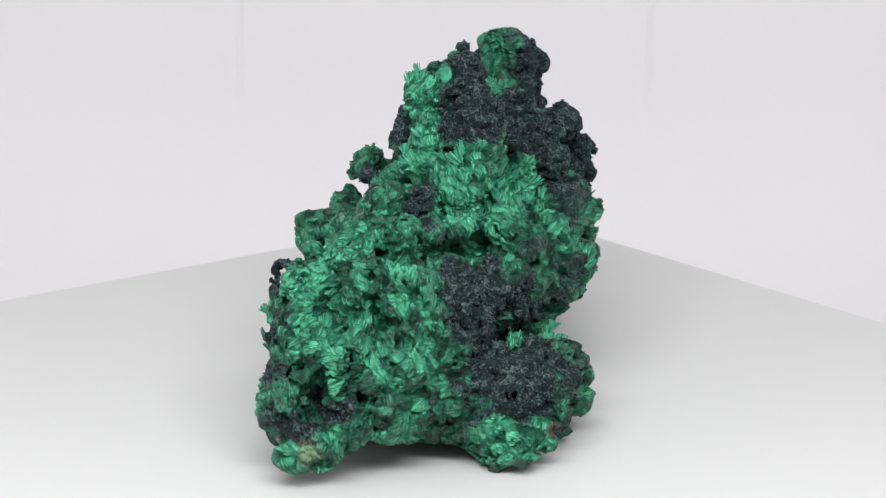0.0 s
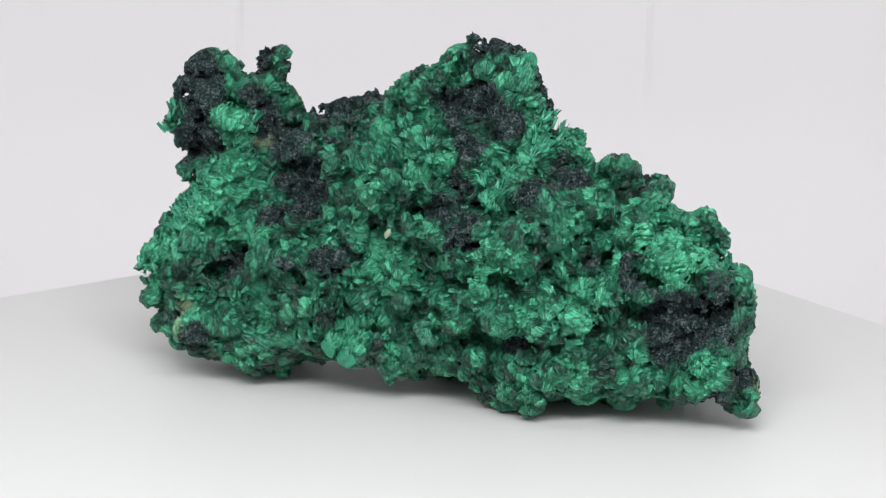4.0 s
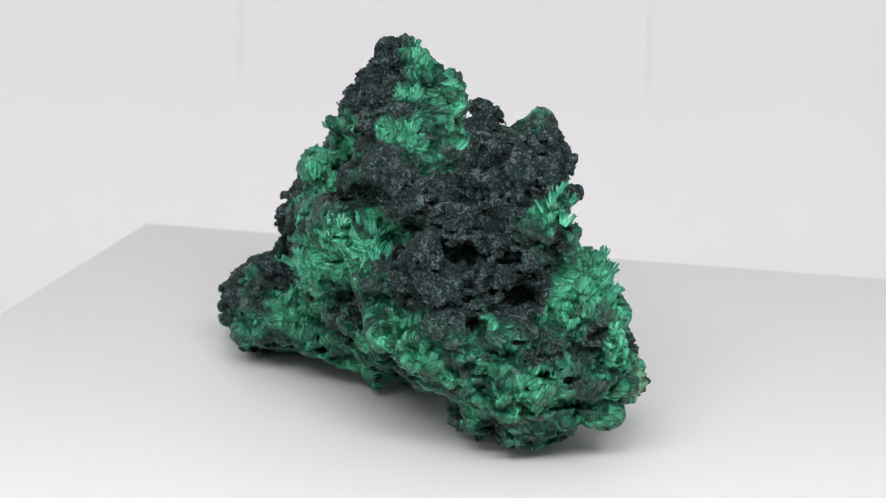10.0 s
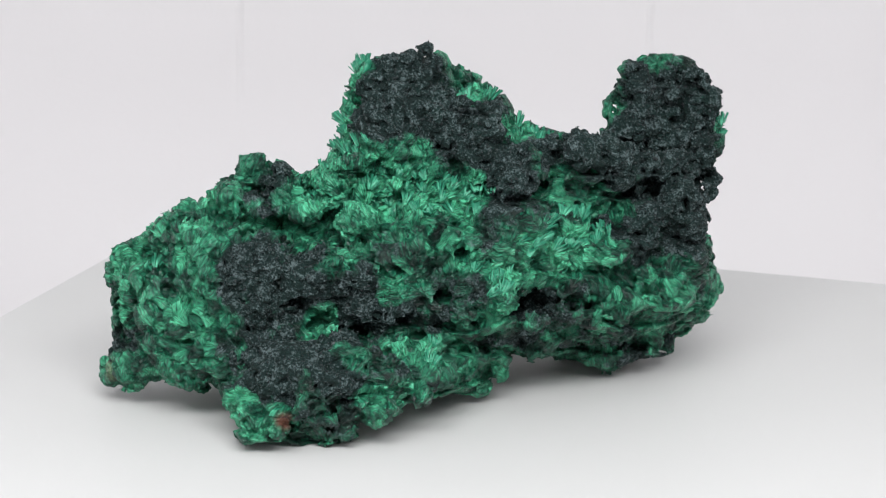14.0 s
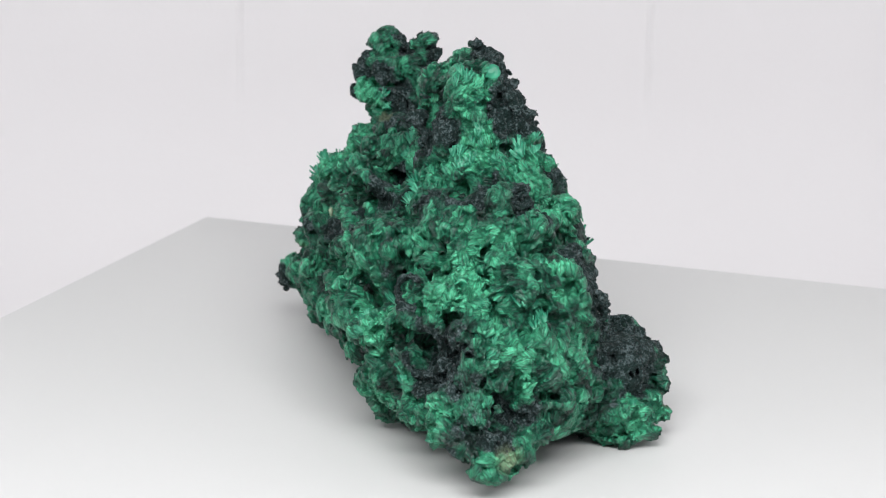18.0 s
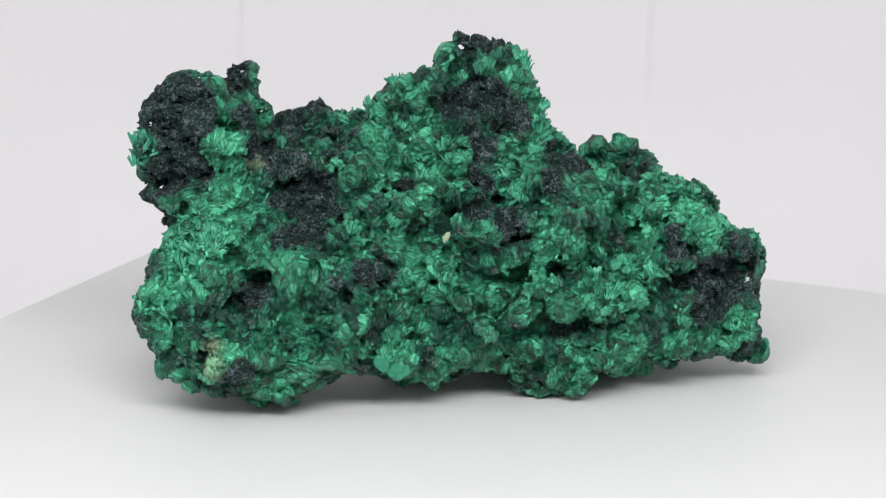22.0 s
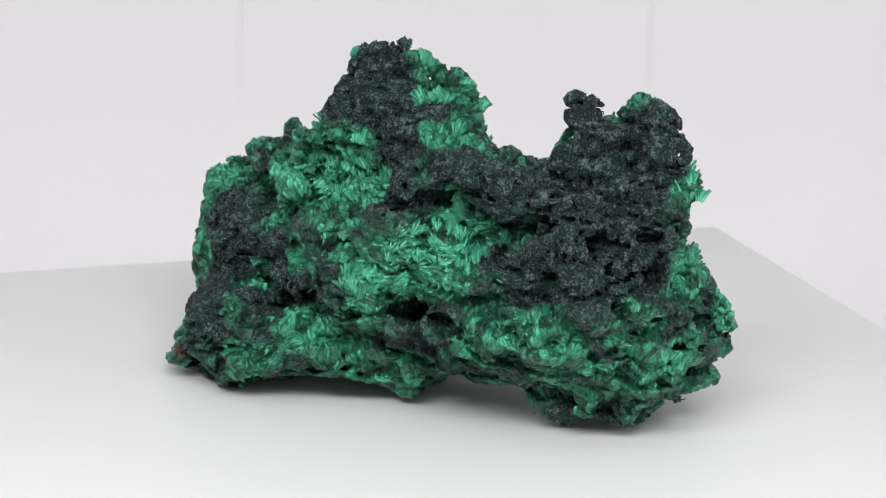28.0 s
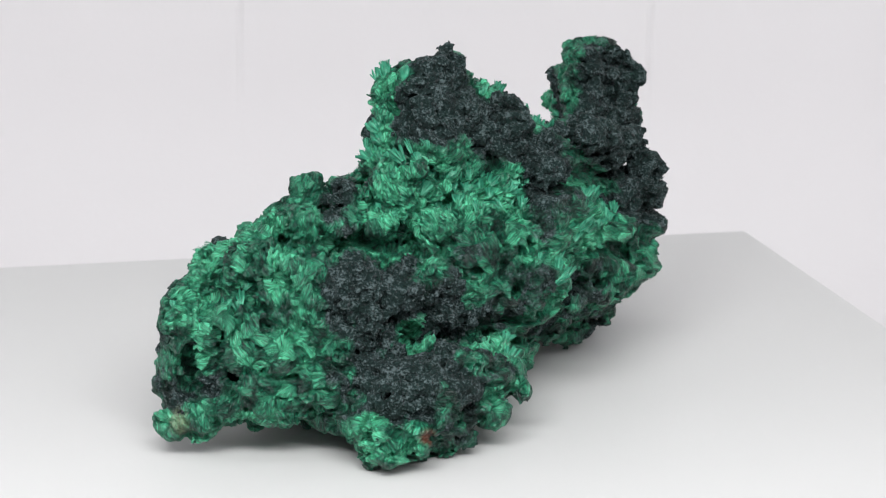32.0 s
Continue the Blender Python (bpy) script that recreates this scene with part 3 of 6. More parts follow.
# peak, smaller
mass(
    (21.0, -17.0, 57.5, 2.7), (4.6, 26.9, 56.0, 2.7), (-1.3, -29.6, 50.3, 2.7), (19.6, -1.9, 56.0, 2.7),
    (-2.8, 5.6, 52.1, 2.7), (10.6, -12.9, 63.1, 2.7), (-4.5, 25.3, 54.7, 2.6), (1.0, -26.9, 58.2, 2.6),
    (13.8, -10.8, 51.0, 2.6), (0.7, 6.3, 59.7, 2.6), (8.7, -29.0, 60.9, 2.5), (-7.3, -1.2, 57.7, 2.4),
    (2.7, -17.9, 80.2, 2.4), (5.8, -5.9, 80.7, 2.4), (15.2, 5.6, 67.8, 2.3), (-16.0, 11.4, 52.8, 2.3),
    (29.9, 26.0, 61.0, 2.3), (20.0, 0.0, 68.5, 2.2), (-8.0, -15.0, 68.5, 2.2), (-5.7, -4.0, 60.9, 2.0),
    (23.0, -18.0, 53.5, 2.0), (-6.0, -19.0, 73.5, 2.0), (4.8, -12.0, 80.6, 2.0), (5.0, -20.0, 74.5, 2.0),
)
# peak, smaller
mass(
    (-21.0, 3.0, 50.5, 2.0), (-15.6, 10.4, 53.8, 1.9), (20.4, -1.7, 64.8, 1.9), (30.3, 17.0, 62.3, 1.9),
    (-6.9, 15.4, 54.6, 1.9), (6.8, -22.8, 68.0, 1.8), (1.2, -20.9, 74.8, 1.8), (3.9, -4.9, 76.8, 1.8),
    (8.3, 10.4, 65.8, 1.8), (-1.8, -10.0, 78.4, 1.7), (30.1, 21.5, 61.6, 1.7), (-9.0, -16.0, 65.5, 1.6),
    (5.0, -7.0, 82.5, 1.6), (5.0, -10.0, 81.5, 1.6), (-7.0, -3.0, 66.5, 1.5), (-20.0, 12.0, 52.5, 1.5),
    (0.0, 4.0, 76.5, 1.5), (-7.5, -15.2, 69.8, 1.5), (-8.5, -7.8, 58.1, 1.5), (12.0, 21.0, 61.5, 1.5),
    (-1.0, -14.0, 79.5, 1.5), (19.7, 1.5, 66.7, 1.5), (-18.4, 3.2, 52.4, 1.4), (-4.0, -22.0, 70.5, 1.4),
)
# peak, smaller
mass(
    (-7.0, -6.0, 63.5, 1.4), (1.0, -20.0, 80.5, 1.4), (16.0, -5.0, 72.5, 1.3), (1.0, -21.0, 77.5, 1.3),
    (23.5, 13.5, 62.3, 1.3), (-9.0, -17.0, 63.5, 1.3), (29.0, 7.0, 61.5, 1.3), (4.0, -15.0, 81.5, 1.3),
    (6.0, -22.0, 72.5, 1.3), (-15.8, -5.2, 53.4, 1.2), (4.0, -3.0, 80.5, 1.2), (-3.0, -18.0, 78.5, 1.2),
    (-7.2, -2.9, 67.7, 1.2), (-18.0, -6.0, 52.5, 1.2), (9.0, -25.0, 64.5, 1.2), (23.0, 17.0, 63.5, 1.2),
    (2.0, 12.0, 70.5, 1.2), (23.0, -23.0, 51.5, 1.1), (8.0, 11.0, 69.5, 1.1), (31.1, 30.1, 60.7, 1.1),
    (19.0, -1.0, 71.5, 1.1), (-7.4, -8.0, 72.7, 1.1), (18.5, -16.7, 58.7, 1.0),
)
# shoulder
mass(
    (-5.6, -31.4, 50.7, 5.2), (-3.0, -42.0, 51.5, 4.3), (4.0, -32.0, 54.5, 4.2), (-2.6, -48.3, 50.6, 2.4),
    (0.0, -32.0, 55.5, 2.4), (-15.9, -49.3, 50.5, 2.1), (-2.8, -40.1, 55.7, 1.8), (-18.3, -47.1, 50.1, 1.7),
    (-8.0, -42.0, 54.5, 1.6), (-8.0, -53.0, 51.5, 1.5), (-13.0, -52.0, 51.5, 1.5), (-10.0, -43.0, 57.5, 1.5),
    (-7.0, -51.0, 52.5, 1.4), (-18.5, -41.5, 50.7, 1.4), (7.3, -31.7, 58.3, 1.4), (2.0, -40.0, 55.5, 1.3),
    (-15.0, -37.4, 53.4, 1.3), (9.0, -33.0, 60.5, 1.3), (-7.0, -40.0, 57.5, 1.3), (-13.0, -45.0, 57.5, 1.2),
    (-3.5, -41.1, 56.8, 1.1),
)
# tower
mass(
    (17.4, 43.7, 51.7, 9.1), (21.0, 51.5, 52.8, 6.4), (22.2, 59.1, 50.5, 5.3), (20.3, 41.5, 63.6, 5.2),
    (13.0, 45.0, 54.5, 4.7), (17.0, 47.0, 67.5, 4.5), (17.0, 47.0, 61.5, 4.5), (18.0, 52.0, 61.5, 4.5),
    (22.0, 60.0, 56.5, 4.3), (9.3, 34.5, 55.7, 4.2), (22.0, 58.0, 61.5, 4.1), (19.0, 59.0, 69.5, 4.1),
    (22.2, 61.4, 70.2, 3.5), (13.0, 56.0, 65.5, 3.5), (22.0, 61.0, 65.5, 3.3), (13.0, 52.0, 70.5, 3.0),
    (31.4, 42.2, 55.0, 3.0), (31.2, 47.9, 52.1, 3.0), (20.0, 60.0, 73.5, 3.0), (17.0, 42.0, 69.5, 2.9),
    (20.5, 62.9, 59.6, 2.9), (16.0, 56.0, 72.5, 2.8), (30.5, 48.2, 55.8, 2.8), (18.3, 44.6, 64.9, 2.8),
)
# tower, smaller
mass(
    (11.2, 47.7, 69.6, 2.7), (23.1, 62.8, 57.8, 2.7), (20.1, 44.2, 73.3, 2.7), (12.6, 49.7, 58.2, 2.7),
    (37.0, 45.0, 50.5, 2.6), (18.5, 42.3, 74.6, 2.6), (13.2, 48.6, 70.6, 2.6), (19.8, 64.3, 59.2, 2.5),
    (30.1, 39.5, 57.1, 2.5), (1.3, 41.3, 53.2, 2.5), (9.0, 53.0, 63.3, 2.4), (8.9, 50.7, 62.9, 2.2),
    (31.2, 34.1, 58.8, 2.1), (-6.4, 33.2, 50.7, 2.1), (9.5, 55.1, 51.6, 2.1), (14.4, 53.9, 74.9, 2.0),
    (32.0, 38.0, 57.1, 2.0), (33.1, 37.6, 57.4, 1.9), (13.5, 59.4, 50.2, 1.9), (23.1, 50.7, 70.7, 1.8),
    (-1.0, 36.1, 54.0, 1.8), (4.2, 48.0, 51.3, 1.8), (17.0, 37.0, 66.5, 1.7), (17.0, 41.0, 76.5, 1.7),
)
# tower, smaller
mass(
    (22.0, 65.0, 54.5, 1.6), (18.0, 57.0, 75.5, 1.5), (11.9, 51.9, 54.6, 1.5), (23.0, 42.0, 68.5, 1.4),
    (26.0, 62.0, 69.5, 1.4), (10.3, 56.5, 68.4, 1.4), (21.0, 36.0, 61.5, 1.4), (20.0, 40.0, 77.5, 1.4),
    (21.0, 66.0, 62.5, 1.3), (20.0, 36.0, 63.5, 1.3), (12.0, 52.0, 75.5, 1.3), (21.0, 66.0, 68.5, 1.3),
    (11.0, 61.0, 60.5, 1.3), (12.5, 61.6, 62.2, 1.2), (17.0, 51.0, 73.5, 1.2), (22.0, 41.0, 72.5, 1.2),
    (10.0, 56.0, 69.5, 1.2), (0.9, 32.1, 57.0, 1.2), (21.0, 66.0, 65.5, 1.2), (20.0, 44.0, 76.5, 1.2),
    (14.0, 54.0, 76.5, 1.2), (16.0, 38.0, 68.5, 1.2), (10.0, 62.0, 61.5, 1.1), (19.0, 67.0, 59.5, 1.1),
)
# core of the tower
mass(
    (17.5, 56.0, 63.8, 5.0), (18.0, 54.0, 58.0, 5.0),
)

ZONES = {"crust": [], "silk": [], "dim": [], "plain": []}


def crust(*spots):
    """Where black velvety crust covers the green, and shaded cavities painted the same black: x, y, z."""
    ZONES["crust"].extend(spots)


def silk(*spots):
    """Where pale silky fibres lie open."""
    ZONES["silk"].extend(spots)


def dim(*spots):
    """Where the green is the darkest, speckled kind, with some shaded holes painted in."""
    ZONES["dim"].extend(spots)


def plain(*spots):
    """Where it is common green."""
    ZONES["plain"].extend(spots)


HOLLOWS = []


def hollow(*holes):
    """Deep black cavities: x, y, z and radius."""
    HOLLOWS.extend(holes)


# flank low end far side
hollow(
    (19.2, -36.7, 25.2, 4.2), (18.3, -32.3, 23.8, 4.0), (17.2, -26.9, 23.6, 3.6), (22.2, -30.7, 23.9, 3.3),
    (14.3, -45.3, 29.1, 3.3), (19.4, -38.1, 32.9, 3.3), (24.2, -28.4, 37.7, 3.3), (6.9, -58.9, 22.2, 3.3),
    (18.3, -30.1, 22.7, 3.1), (11.9, -45.0, 28.4, 3.1), (9.2, -29.6, 44.7, 2.8), (13.5, -29.4, 22.7, 2.8),
    (9.0, -44.6, 29.1, 2.8), (9.3, -27.1, 44.0, 2.7),
)
# flank low end near side
hollow(
    (-35.5, -52.3, 28.3, 5.7), (-33.0, -49.8, 27.2, 5.4), (-30.1, -46.9, 27.4, 4.8), (-25.1, -38.3, 39.4, 4.2),
    (-23.5, -39.9, 38.8, 4.0), (-34.1, -47.2, 39.5, 3.8), (-21.6, -41.8, 39.7, 3.6), (-32.0, -45.0, 38.6, 3.6),
    (-10.9, -68.8, 36.2, 3.3), (-23.1, -65.1, 36.3, 3.3), (-2.0, -65.3, 30.8, 3.3), (2.0, -36.0, 44.7, 3.3),
    (-22.3, -63.0, 43.1, 3.3), (-29.4, -42.3, 39.0, 3.2), (-13.8, -66.1, 39.2, 3.2), (-31.9, -65.2, 26.7, 3.2),
    (-11.6, -66.5, 35.4, 3.1), (-31.4, -58.2, 36.3, 2.8), (-35.0, -58.1, 31.9, 2.8), (-12.2, -55.2, 47.4, 2.8),
    (-24.7, -73.0, 25.1, 2.8), (-15.3, -71.2, 20.2, 2.8), (-18.5, -68.3, 27.4, 2.8), (-12.4, -63.7, 36.1, 2.8),
)
# flank low end near side, smaller
hollow(
    (-29.6, -56.4, 35.6, 2.7), (-28.5, -25.4, 41.4, 2.7), (-33.3, -60.0, 31.2, 2.7), (-12.9, -52.8, 46.7, 2.7),
    (-25.5, -70.6, 24.2, 2.7), (-16.0, -68.8, 19.4, 2.7), (-18.6, -65.8, 26.6, 2.7), (-33.0, -66.8, 22.5, 2.6),
    (-36.5, -55.2, 19.1, 2.6), (-4.3, -60.0, 45.3, 2.6), (-27.4, -54.3, 36.2, 2.4), (-26.3, -27.6, 42.1, 2.4),
    (-31.2, -62.3, 31.9, 2.4), (-13.7, -49.8, 47.4, 2.4), (-26.4, -67.7, 24.8, 2.4), (-16.9, -65.9, 19.9, 2.4),
    (-18.7, -62.8, 27.1, 2.4), (-36.0, -42.8, 29.8, 2.4), (-9.0, -68.4, 32.5, 2.4), (-34.2, -58.3, 24.5, 2.4),
    (-36.5, -39.5, 21.5, 2.4), (-23.9, -25.6, 36.2, 2.4), (-37.0, -36.3, 28.7, 2.4), (-35.3, -34.4, 27.9, 2.2),
)
# flank low end near side, smaller
hollow(
    (-33.1, -32.1, 28.4, 2.0),
)
# flank middle far side
hollow(
    (25.8, -22.2, 21.8, 3.8), (34.5, 4.8, 27.6, 3.8), (20.5, -21.2, 20.1, 3.6), (29.9, 5.9, 26.2, 3.6),
    (27.7, 2.1, 49.2, 3.6), (37.3, 12.0, 28.1, 3.3), (31.7, -14.3, 43.0, 3.3), (14.0, -20.1, 19.6, 3.2),
    (24.5, 7.3, 26.1, 3.2), (23.1, 3.2, 49.5, 3.2), (34.8, 1.2, 22.0, 3.2), (29.4, 23.2, 45.6, 3.2),
    (26.8, -17.1, 22.5, 3.2), (33.5, 13.0, 26.9, 3.1), (28.3, -18.1, 40.6, 2.8), (28.8, 14.2, 27.0, 2.8),
    (27.9, -15.6, 40.0, 2.7), (27.3, -12.6, 40.7, 2.4), (9.3, -24.0, 44.7, 2.4), (39.7, 24.3, 24.6, 2.4),
    (29.5, 18.2, 48.5, 2.4), (32.1, -9.0, 24.3, 2.4), (38.2, 18.4, 26.0, 2.4), (29.1, -17.6, 31.9, 2.4),
)
# flank middle far side, smaller
hollow(
    (28.1, -8.2, 23.1, 2.2), (35.0, 19.3, 25.0, 2.2), (26.6, -17.1, 31.2, 2.2), (23.1, -7.1, 23.0, 2.0),
    (31.0, 20.4, 25.3, 2.0), (23.5, -16.5, 31.7, 2.0),
)
# flank middle near side
hollow(
    (-9.1, 7.7, 49.4, 5.2), (-5.6, 11.6, 48.2, 4.9), (-1.4, 16.2, 48.2, 4.4), (-12.6, 3.8, 45.9, 4.0),
    (-28.1, -2.3, 40.9, 3.3), (-32.4, -12.5, 38.2, 3.3), (-9.3, -3.0, 49.6, 3.2), (-24.0, -6.0, 39.5, 3.1),
    (-12.7, -7.0, 48.0, 2.8), (-30.3, -23.6, 42.1, 2.8), (-19.0, -10.6, 39.2, 2.8), (-10.8, -8.7, 47.4, 2.7),
    (-8.5, -10.8, 48.2, 2.4), (-29.9, -5.7, 35.3, 2.4), (-28.5, -6.6, 28.0, 2.4), (-21.8, -6.6, 29.1, 2.4),
    (-2.4, 25.9, 44.3, 2.4), (-9.0, 22.6, 45.0, 2.1), (-23.4, -10.4, 29.0, 2.1), (-16.8, 15.3, 26.6, 2.1),
    (-25.0, 13.7, 21.4, 2.1), (-19.8, -13.8, 27.6, 2.0), (-14.8, 13.6, 25.8, 2.0), (-23.0, 12.0, 20.6, 2.0),
)
# flank middle near side, smaller
hollow(
    (-16.5, 26.9, 32.6, 1.9), (-14.4, 25.2, 31.8, 1.8), (-15.3, -18.0, 27.3, 1.8), (-12.3, 11.5, 26.3, 1.8),
    (-20.6, 9.9, 21.1, 1.8), (-14.7, 13.7, 42.1, 1.7), (-12.6, 12.0, 41.4, 1.6), (-11.9, 23.1, 32.4, 1.6),
    (-10.0, 9.8, 42.0, 1.4),
)
# flank tower end far side
hollow(
    (31.0, 50.5, 47.7, 5.7), (30.4, 47.8, 47.0, 5.4), (29.6, 44.7, 47.6, 4.8), (40.7, 37.3, 37.7, 3.9),
    (8.3, 62.1, 49.0, 3.3), (38.6, 39.9, 42.9, 3.3), (31.1, 29.3, 43.5, 3.3), (30.7, 59.2, 44.8, 3.3),
    (39.7, 31.1, 32.4, 3.3), (21.5, 62.0, 35.4, 3.2), (27.6, 61.9, 27.1, 2.8), (5.2, 66.6, 21.8, 2.8),
    (31.3, 57.0, 34.6, 2.8), (26.8, 58.8, 26.0, 2.7), (30.7, 54.5, 33.8, 2.7), (26.1, 59.8, 37.0, 2.6),
    (18.4, 69.4, 22.5, 2.6), (36.9, 45.6, 25.5, 2.6), (25.8, 54.9, 26.2, 2.4), (30.0, 51.6, 34.4, 2.4),
    (15.5, 67.7, 27.9, 2.4), (9.5, 67.9, 32.5, 2.4), (14.8, 65.2, 27.1, 2.2), (8.8, 65.4, 31.7, 2.2),
)
# flank tower end far side, smaller
hollow(
    (14.0, 62.1, 27.6, 2.0), (7.9, 62.4, 32.3, 2.0),
)
# flank tower end near side
hollow(
    (-8.1, 39.8, 44.9, 4.2), (-5.1, 37.5, 43.9, 4.0), (-4.8, 50.0, 32.7, 3.8), (-1.5, 34.7, 44.2, 3.6),
    (-1.7, 47.7, 31.6, 3.6), (2.1, 45.0, 31.8, 3.2), (-4.5, 54.5, 25.6, 2.8), (-1.8, 52.6, 24.6, 2.7),
    (4.3, 63.5, 20.7, 2.7), (-13.0, 48.1, 31.1, 2.6), (1.5, 50.3, 24.8, 2.4), (3.1, 59.8, 20.9, 2.4),
    (-11.3, 49.3, 40.8, 2.4), (-3.8, 58.4, 39.2, 2.4), (-17.3, 37.2, 28.0, 2.1), (-15.2, 35.6, 27.2, 2.0),
    (-12.6, 33.6, 27.7, 1.8),
)
# foot low end far side
hollow(
    (32.1, -42.7, 10.2, 2.6), (16.1, -57.2, 17.0, 2.6), (23.6, -57.0, 12.5, 2.4),
)
# foot low end near side
hollow(
    (-24.3, -71.7, 14.7, 2.4), (-13.8, -71.7, 16.4, 2.4),
)
# foot middle near side
hollow(
    (-26.2, -1.6, 17.1, 2.6), (-28.3, -15.6, 12.4, 2.4),
)
# foot tower end near side
hollow(
    (-13.9, 41.1, 17.3, 2.6),
)
# peak
hollow(
    (-3.0, -7.9, 73.6, 4.6), (-10.0, -3.1, 55.6, 4.2), (-7.9, -0.8, 54.9, 4.0), (-10.9, -24.8, 54.2, 3.8),
    (14.0, 26.2, 61.4, 3.8), (31.5, 1.3, 50.1, 3.8), (29.1, 9.6, 53.1, 3.8), (11.6, -21.0, 62.2, 3.8),
    (16.0, -6.0, 60.0, 3.8), (17.3, -17.6, 58.4, 3.8), (-5.4, 1.8, 55.5, 3.6), (-9.2, -23.1, 53.6, 3.6),
    (15.9, 24.7, 60.9, 3.6), (26.1, 10.4, 52.4, 3.6), (9.2, -20.6, 61.7, 3.6), (13.7, -5.5, 59.5, 3.6),
    (16.9, -15.3, 57.9, 3.6), (34.3, 16.0, 60.6, 3.3), (11.0, -18.3, 50.2, 3.3), (-7.3, -21.1, 54.4, 3.2),
    (18.2, 23.1, 61.8, 3.2), (22.4, 11.3, 53.0, 3.2), (6.4, -20.1, 62.6, 3.2), (10.9, -4.9, 60.4, 3.2),
)
# peak, smaller
hollow(
    (16.3, -12.5, 58.8, 3.2), (-3.2, 27.7, 55.6, 2.9), (-5.1, 22.6, 56.1, 2.8), (-14.5, 28.4, 50.8, 2.8),
    (21.7, -3.2, 54.6, 2.8), (32.8, 23.2, 53.5, 2.8), (-3.4, 24.5, 55.5, 2.7), (-12.8, 30.4, 50.2, 2.7),
    (18.5, -2.5, 53.8, 2.7), (30.4, 23.9, 52.9, 2.7), (-1.3, 26.8, 56.3, 2.4), (14.5, -1.6, 54.3, 2.4),
    (27.4, 24.7, 53.6, 2.4), (-5.9, -29.5, 56.2, 2.4), (24.6, 0.0, 60.5, 2.4), (24.1, 2.7, 59.9, 2.2),
    (23.6, 5.8, 60.7, 2.0), (-3.3, 9.7, 71.6, 1.7), (-0.6, 7.4, 70.9, 1.6), (2.8, 4.6, 71.6, 1.4),
)
# shoulder
hollow(
    (-6.6, -38.2, 52.5, 3.3), (-2.3, -42.2, 59.3, 3.3), (-17.1, -43.2, 53.0, 2.8), (-17.2, -40.6, 52.4, 2.7),
    (-7.1, -44.9, 55.0, 2.6), (-17.3, -37.6, 53.1, 2.4), (-3.4, -31.9, 55.4, 2.2), (-0.3, -34.7, 56.0, 2.0),
)
# tower
hollow(
    (31.3, 40.9, 57.9, 5.7), (30.6, 38.2, 57.2, 5.4), (29.9, 35.0, 57.9, 4.8), (-0.3, 41.8, 52.8, 4.2),
    (3.4, 39.0, 51.7, 4.0), (7.9, 35.7, 51.9, 3.6), (24.7, 64.4, 69.0, 2.6), (13.9, 60.9, 51.9, 2.6),
    (-10.9, 32.8, 51.0, 2.4),
)
# gaps and niches between the fans
hollow(
    (-23.6, -6.5, 41.7, 3.8), (-21.2, -7.8, 41.0, 3.1), (-29.3, -4.4, 38.6, 3.8), (-26.9, -5.8, 37.9, 3.1),
    (-20.8, -10.3, 31.1, 3.8), (-18.4, -11.6, 30.3, 3.1), (-20.6, -11.5, 26.0, 3.1), (-18.6, -12.7, 25.4, 2.6),
    (-22.4, 1.1, 49.0, 5.6), (-18.7, -0.8, 48.0, 4.8), (-23.8, -4.1, 46.7, 4.4), (-21.0, -5.6, 45.9, 3.8),
    (-15.3, 13.5, 44.0, 2.2), (-15.5, 32.3, 30.1, 2.2), (1.0, -11.1, 71.7, 5.0), (4.3, -12.9, 71.0, 4.2),
    (-0.5, 6.3, 70.6, 2.8), (-21.9, -33.3, 50.1, 1.9), (-35.4, -45.3, 29.2, 5.0), (-32.4, -47.3, 28.2, 4.2),
    (-31.7, -65.6, 30.0, 3.8), (-29.5, -67.2, 29.3, 3.1), (-29.5, -10.6, 13.4, 1.9), (-13.7, 21.4, 23.5, 2.8),
)
hollow(
    (-1.8, 54.4, 27.3, 5.0), (1.6, 53.1, 26.2, 4.2), (-3.3, 50.8, 29.9, 3.8), (-0.8, 49.8, 29.1, 3.1),
    (-10.0, 24.7, 39.3, 2.0), (-18.4, 3.2, 33.5, 2.0), (-12.9, 38.1, 37.5, 1.9), (30.1, 4.0, 56.5, 3.8),
    (27.3, 3.5, 55.9, 3.1), (26.8, 7.0, 26.0, 6.2), (22.3, 6.2, 24.7, 5.2), (31.6, 3.2, 25.9, 5.0),
    (28.0, 2.6, 24.8, 4.2), (35.9, 15.5, 27.2, 4.4), (32.7, 15.1, 26.3, 3.8), (18.6, -31.5, 22.7, 5.0),
    (15.1, -32.4, 21.7, 4.2), (22.9, -25.1, 24.4, 3.8), (20.3, -25.7, 23.6, 3.1), (15.6, -39.1, 27.7, 3.8),
    (13.0, -39.7, 26.9, 3.1), (29.3, -45.3, 9.9, 3.8), (26.7, -46.0, 9.0, 3.1), (24.4, -53.6, 7.1, 3.1),
)
